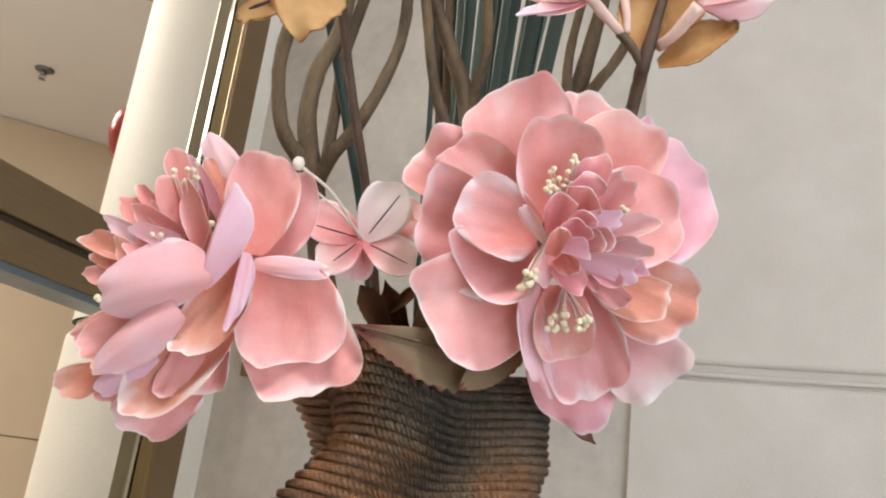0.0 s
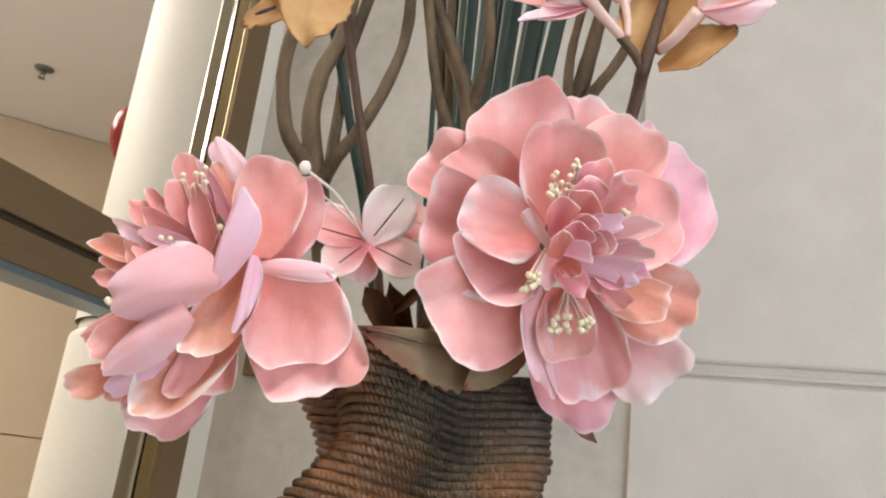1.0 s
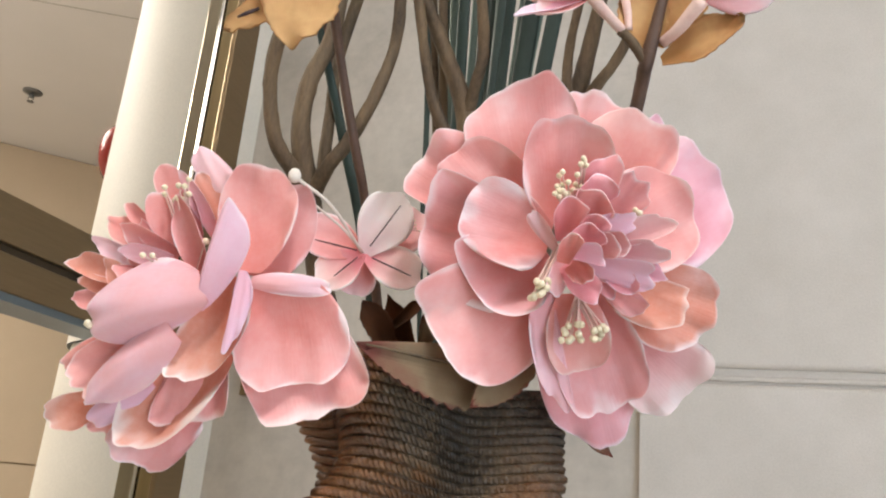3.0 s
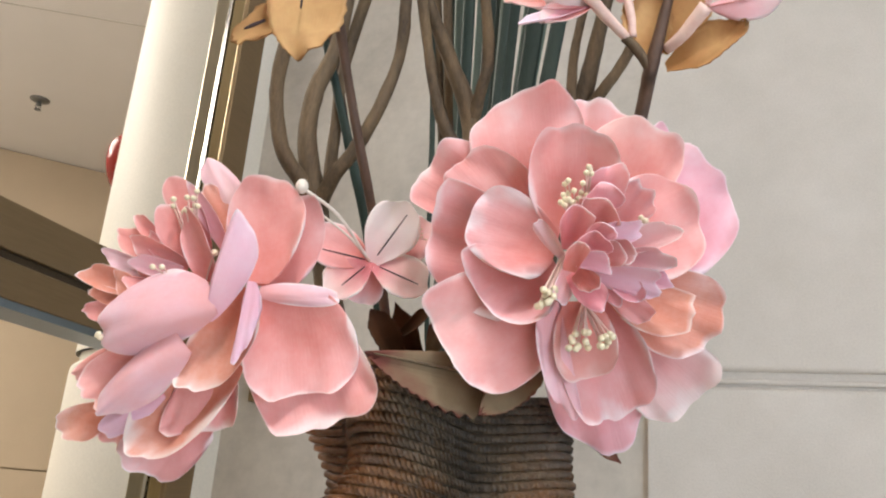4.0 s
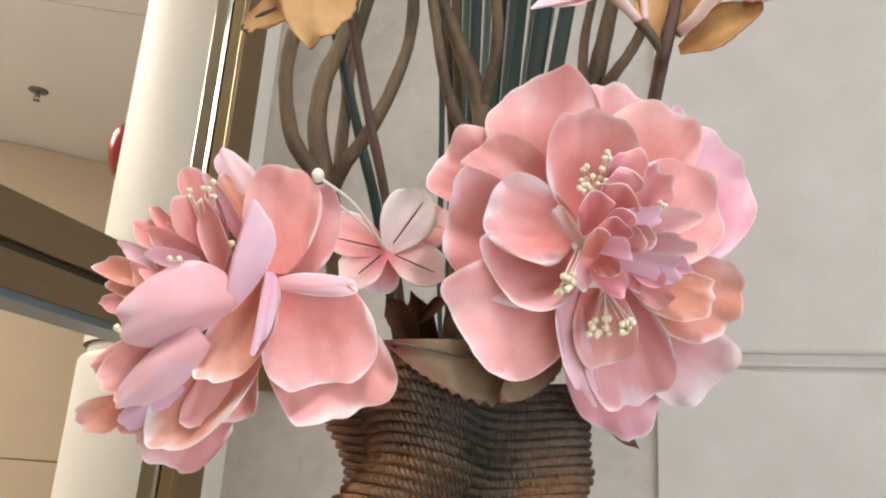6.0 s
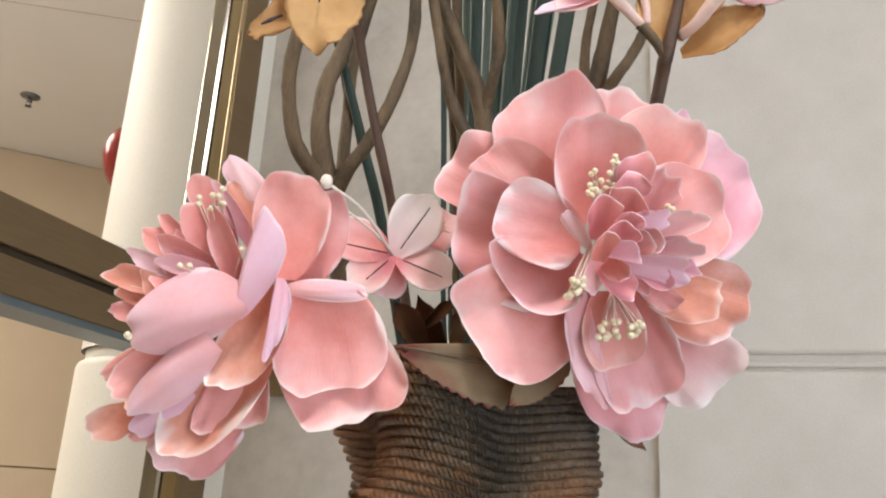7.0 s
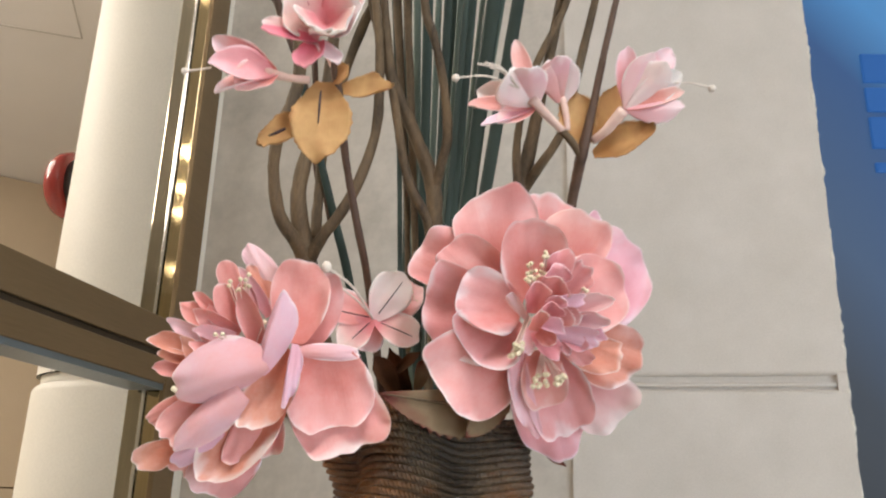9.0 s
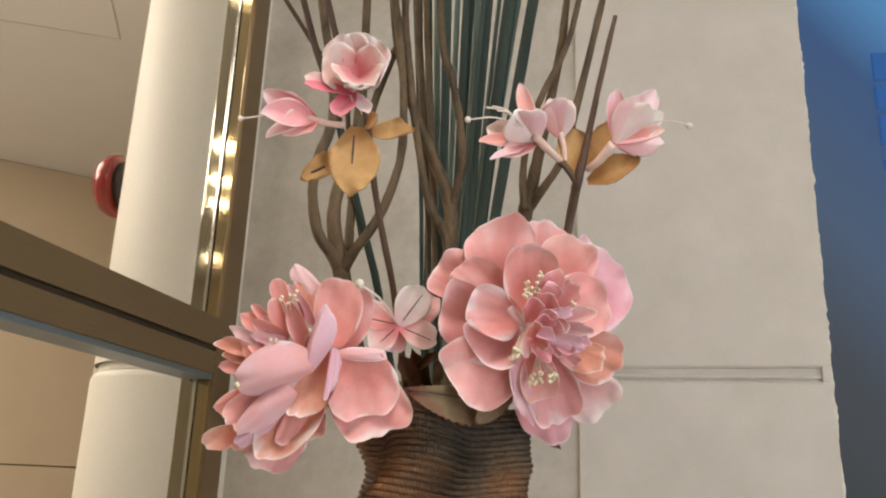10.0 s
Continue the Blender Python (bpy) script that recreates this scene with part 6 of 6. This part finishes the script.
under(part("stem", tube_bm([(0.1039, 0.6523, 1.5245, 0.0046), (0.1181, 0.6108, 1.5975, 0.0045), (0.1242, 0.5881, 1.6407, 0.0045), (0.1293, 0.5687, 1.6721, 0.0044), (0.1318, 0.5545, 1.6854, 0.0049), (0.1403, 0.5437, 1.7237, 0.0033), (0.1482, 0.5327, 1.7630, 0.0030), (0.1562, 0.5224, 1.7997, 0.0027), (0.1647, 0.5118, 1.8375, 0.0022)], 8, 0.12, 5, flatten=1.0, seed=138), TWIG), right_spray)
petal(right_spray, "leaf", (0.1410, 0.5556, 1.6836), (0.1883, 0.5239, 1.6955), (0.23, -0.97, 0.10), 0.0266, LEAF, label="folded dry brown leaf", cup=0.3, teeth=0.07, point=0.4, lip=0, wide=0.5, seed=139)
petal(right_spray, "leaf", (0.1328, 0.5533, 1.6896), (0.1220, 0.5489, 1.7377), (0.15, -0.98, -0.08), 0.0355, LEAF, cup=0.2, teeth=0.07, point=0.5, lip=0, wide=0.5, seed=140)
petal(right_spray, "leaf", (0.1392, 0.5615, 1.6988), (0.1699, 0.5591, 1.7490), (-0.04, -0.99, -0.09), 0.0304, LEAF, cup=0.2, teeth=0.07, point=0.5, lip=0, wide=0.5, seed=141)
under(part("stalk", tube_bm([(0.1313, 0.5555, 1.6817, 0.0033), (0.1219, 0.5512, 1.6944, 0.0033), (0.1136, 0.5484, 1.7019, 0.0033)], 8, 0.12, 5, flatten=1.0, seed=142), BARK), right_spray)
under(part("stalk", tube_bm([(0.1147, 0.5485, 1.7020, 0.0033), (0.1019, 0.5354, 1.7079, 0.0037), (0.0879, 0.5217, 1.7161, 0.0042)], 8, 0.12, 5, flatten=1.0, seed=143), FILAMENT), right_spray)
under(part("stalk", tube_bm([(0.1190, 0.5487, 1.7021, 0.0027), (0.1177, 0.5451, 1.7141, 0.0027), (0.1142, 0.5408, 1.7280, 0.0033)], 8, 0.12, 5, flatten=1.0, seed=144), FILAMENT), right_spray)
under(part("stalk", tube_bm([(0.1408, 0.5522, 1.6951, 0.0033), (0.1503, 0.5411, 1.6994, 0.0043), (0.1619, 0.5280, 1.7111, 0.0048)], 8, 0.12, 5, flatten=1.0, seed=145), FILAMENT), right_spray)
petal(right_spray, "petal", (0.0910, 0.5307, 1.7144), (0.0733, 0.5258, 1.7697), (0.06, -0.96, -0.28), 0.0162, SALMON, cup=0.5, ruffle=0.02, point=0.2, wide=0.55, lip=0.02, bend=0.1, seed=146)
petal(right_spray, "petal", (0.0910, 0.5307, 1.7144), (0.0438, 0.5282, 1.7268), (0.06, -0.88, -0.46), 0.0246, PALE, cup=0.5, ruffle=0.02, point=0.2, wide=0.55, lip=0.02, bend=0.1, seed=147)
petal(right_spray, "petal", (0.0910, 0.5307, 1.7144), (0.0364, 0.5197, 1.7044), (0.04, -0.94, 0.35), 0.0170, SALMON, cup=0.5, ruffle=0.02, point=0.2, wide=0.55, lip=0.02, bend=0.1, seed=148)
petal(right_spray, "petal", (0.0910, 0.5307, 1.7144), (0.0603, 0.5191, 1.6902), (0.04, -0.94, 0.35), 0.0212, SALMON, cup=0.5, ruffle=0.02, point=0.2, wide=0.55, lip=0.02, bend=0.1, seed=149)
petal(right_spray, "petal", (0.0910, 0.5307, 1.7144), (0.0478, 0.5138, 1.6845), (0.03, -0.88, 0.48), 0.0105, MAUVE, cup=0.5, ruffle=0.02, point=0.2, wide=0.55, lip=0.02, bend=0.1, seed=150)
petal(right_spray, "petal", (0.0910, 0.5307, 1.7144), (0.0615, 0.5005, 1.7254), (-0.26, 0.90, 0.36), 0.0337, PALE, cup=0.5, ruffle=0.02, point=0.2, wide=0.55, lip=0.02, bend=-0.12, seed=151)
petal(right_spray, "petal", (0.0910, 0.5307, 1.7144), (0.0797, 0.4934, 1.7323), (0.22, 0.90, 0.37), 0.0293, WHITE, cup=0.5, ruffle=0.02, point=0.2, wide=0.55, lip=0.02, bend=-0.12, seed=152)
under(part("filament", tube_bm([(0.0769, 0.5096, 1.7191, 0.0008), (0.0515, 0.4966, 1.7221, 0.0008), (0.0268, 0.4912, 1.7173, 0.0008)], 5, 0.12, 5, flatten=1.0, seed=153), WHITE_CORD), right_spray)
under(part("filament", tube_bm([(0.0769, 0.5096, 1.7191, 0.0008), (0.0596, 0.4955, 1.7278, 0.0008), (0.0429, 0.4889, 1.7287, 0.0008)], 5, 0.12, 5, flatten=1.0, seed=154), WHITE_CORD), right_spray)
under(part("filament", tube_bm([(0.0769, 0.5096, 1.7191, 0.0008), (0.0627, 0.4955, 1.7284, 0.0008), (0.0490, 0.4890, 1.7299, 0.0008)], 5, 0.12, 5, flatten=1.0, seed=155), WHITE_CORD), right_spray)
under(part("filament", tube_bm([(0.0769, 0.5096, 1.7191, 0.0008), (0.0648, 0.4962, 1.7265, 0.0008), (0.0532, 0.4904, 1.7261, 0.0008)], 5, 0.12, 5, flatten=1.0, seed=156), WHITE_CORD), right_spray)
under(part("bud_tip", bead_bm((0.0268, 0.4912, 1.7173), 0.0031), WHITE_CORD, None, "cream bead"), right_spray)
petal(right_spray, "petal", (0.1142, 0.5415, 1.7254), (0.1068, 0.5125, 1.7513), (-0.06, 0.92, 0.38), 0.0289, CORAL, cup=0.5, ruffle=0.01, wide=0.55, lip=0.0, bend=-0.12, stalk=0.4, seed=157)
petal(right_spray, "petal", (0.1142, 0.5415, 1.7254), (0.1191, 0.5214, 1.7523), (0.39, 0.88, 0.27), 0.0215, PALE, cup=0.5, ruffle=0.01, wide=0.55, lip=0.0, bend=-0.12, stalk=0.4, seed=158)
petal(right_spray, "petal", (0.1142, 0.5415, 1.7254), (0.1018, 0.5177, 1.7468), (-0.50, 0.83, 0.24), 0.0215, SALMON, cup=0.5, ruffle=0.01, wide=0.55, lip=0.0, bend=-0.12, stalk=0.4, seed=159)
petal(right_spray, "petal", (0.1142, 0.5415, 1.7254), (0.1140, 0.5490, 1.7711), (0.06, -0.96, -0.28), 0.0297, WHITE, cup=0.5, ruffle=0.01, wide=0.55, lip=0.0, bend=-0.12, stalk=0.4, seed=160)
petal(right_spray, "petal", (0.1645, 0.5280, 1.7117), (0.1658, 0.5212, 1.7632), (-0.23, -0.93, -0.28), 0.0181, MAUVE, cup=0.5, ruffle=0.03, point=0.25, wide=0.58, bend=0.1, seed=161)
petal(right_spray, "petal", (0.1645, 0.5280, 1.7117), (0.1810, 0.5072, 1.7503), (-0.26, 0.93, 0.27), 0.0263, WHITE, cup=0.5, ruffle=0.03, point=0.25, wide=0.58, bend=-0.1, seed=162)
petal(right_spray, "petal", (0.1645, 0.5280, 1.7117), (0.2015, 0.5311, 1.7662), (0.06, -0.88, -0.46), 0.0246, MAUVE, cup=0.5, ruffle=0.03, point=0.25, wide=0.58, bend=0.1, seed=163)
petal(right_spray, "petal", (0.1645, 0.5280, 1.7117), (0.1926, 0.5045, 1.7410), (0.04, 0.96, 0.28), 0.0304, PALE, cup=0.5, ruffle=0.03, point=0.25, wide=0.58, bend=-0.1, seed=164)
petal(right_spray, "petal", (0.1645, 0.5280, 1.7117), (0.2050, 0.5163, 1.7389), (0.26, -0.93, -0.27), 0.0232, PALE, cup=0.5, ruffle=0.03, point=0.25, wide=0.58, bend=0.1, seed=165)
petal(right_spray, "petal", (0.1645, 0.5280, 1.7117), (0.2013, 0.5160, 1.7250), (0.06, -0.99, -0.09), 0.0210, PALE, cup=0.5, ruffle=0.03, point=0.25, wide=0.58, bend=0.1, seed=166)
petal(right_spray, "petal", (0.1645, 0.5280, 1.7117), (0.2075, 0.5126, 1.7166), (0.05, -0.97, 0.22), 0.0157, SALMON, cup=0.5, ruffle=0.03, point=0.25, wide=0.58, bend=0.1, seed=167)
petal(right_spray, "petal", (0.1645, 0.5280, 1.7117), (0.2051, 0.5086, 1.7014), (-0.05, 1.00, -0.01), 0.0229, MAUVE, cup=0.5, ruffle=0.03, point=0.25, wide=0.58, bend=-0.1, seed=168)
under(part("filament", tube_bm([(0.1992, 0.5149, 1.7284, 0.0008), (0.2148, 0.5157, 1.7289, 0.0008), (0.2295, 0.5176, 1.7260, 0.0008)], 5, 0.12, 5, flatten=1.0, seed=169), WHITE_CORD), right_spray)
under(part("bud_tip", bead_bm((0.2305, 0.5178, 1.7255), 0.0031), WHITE_CORD, None, "cream bead"), right_spray)
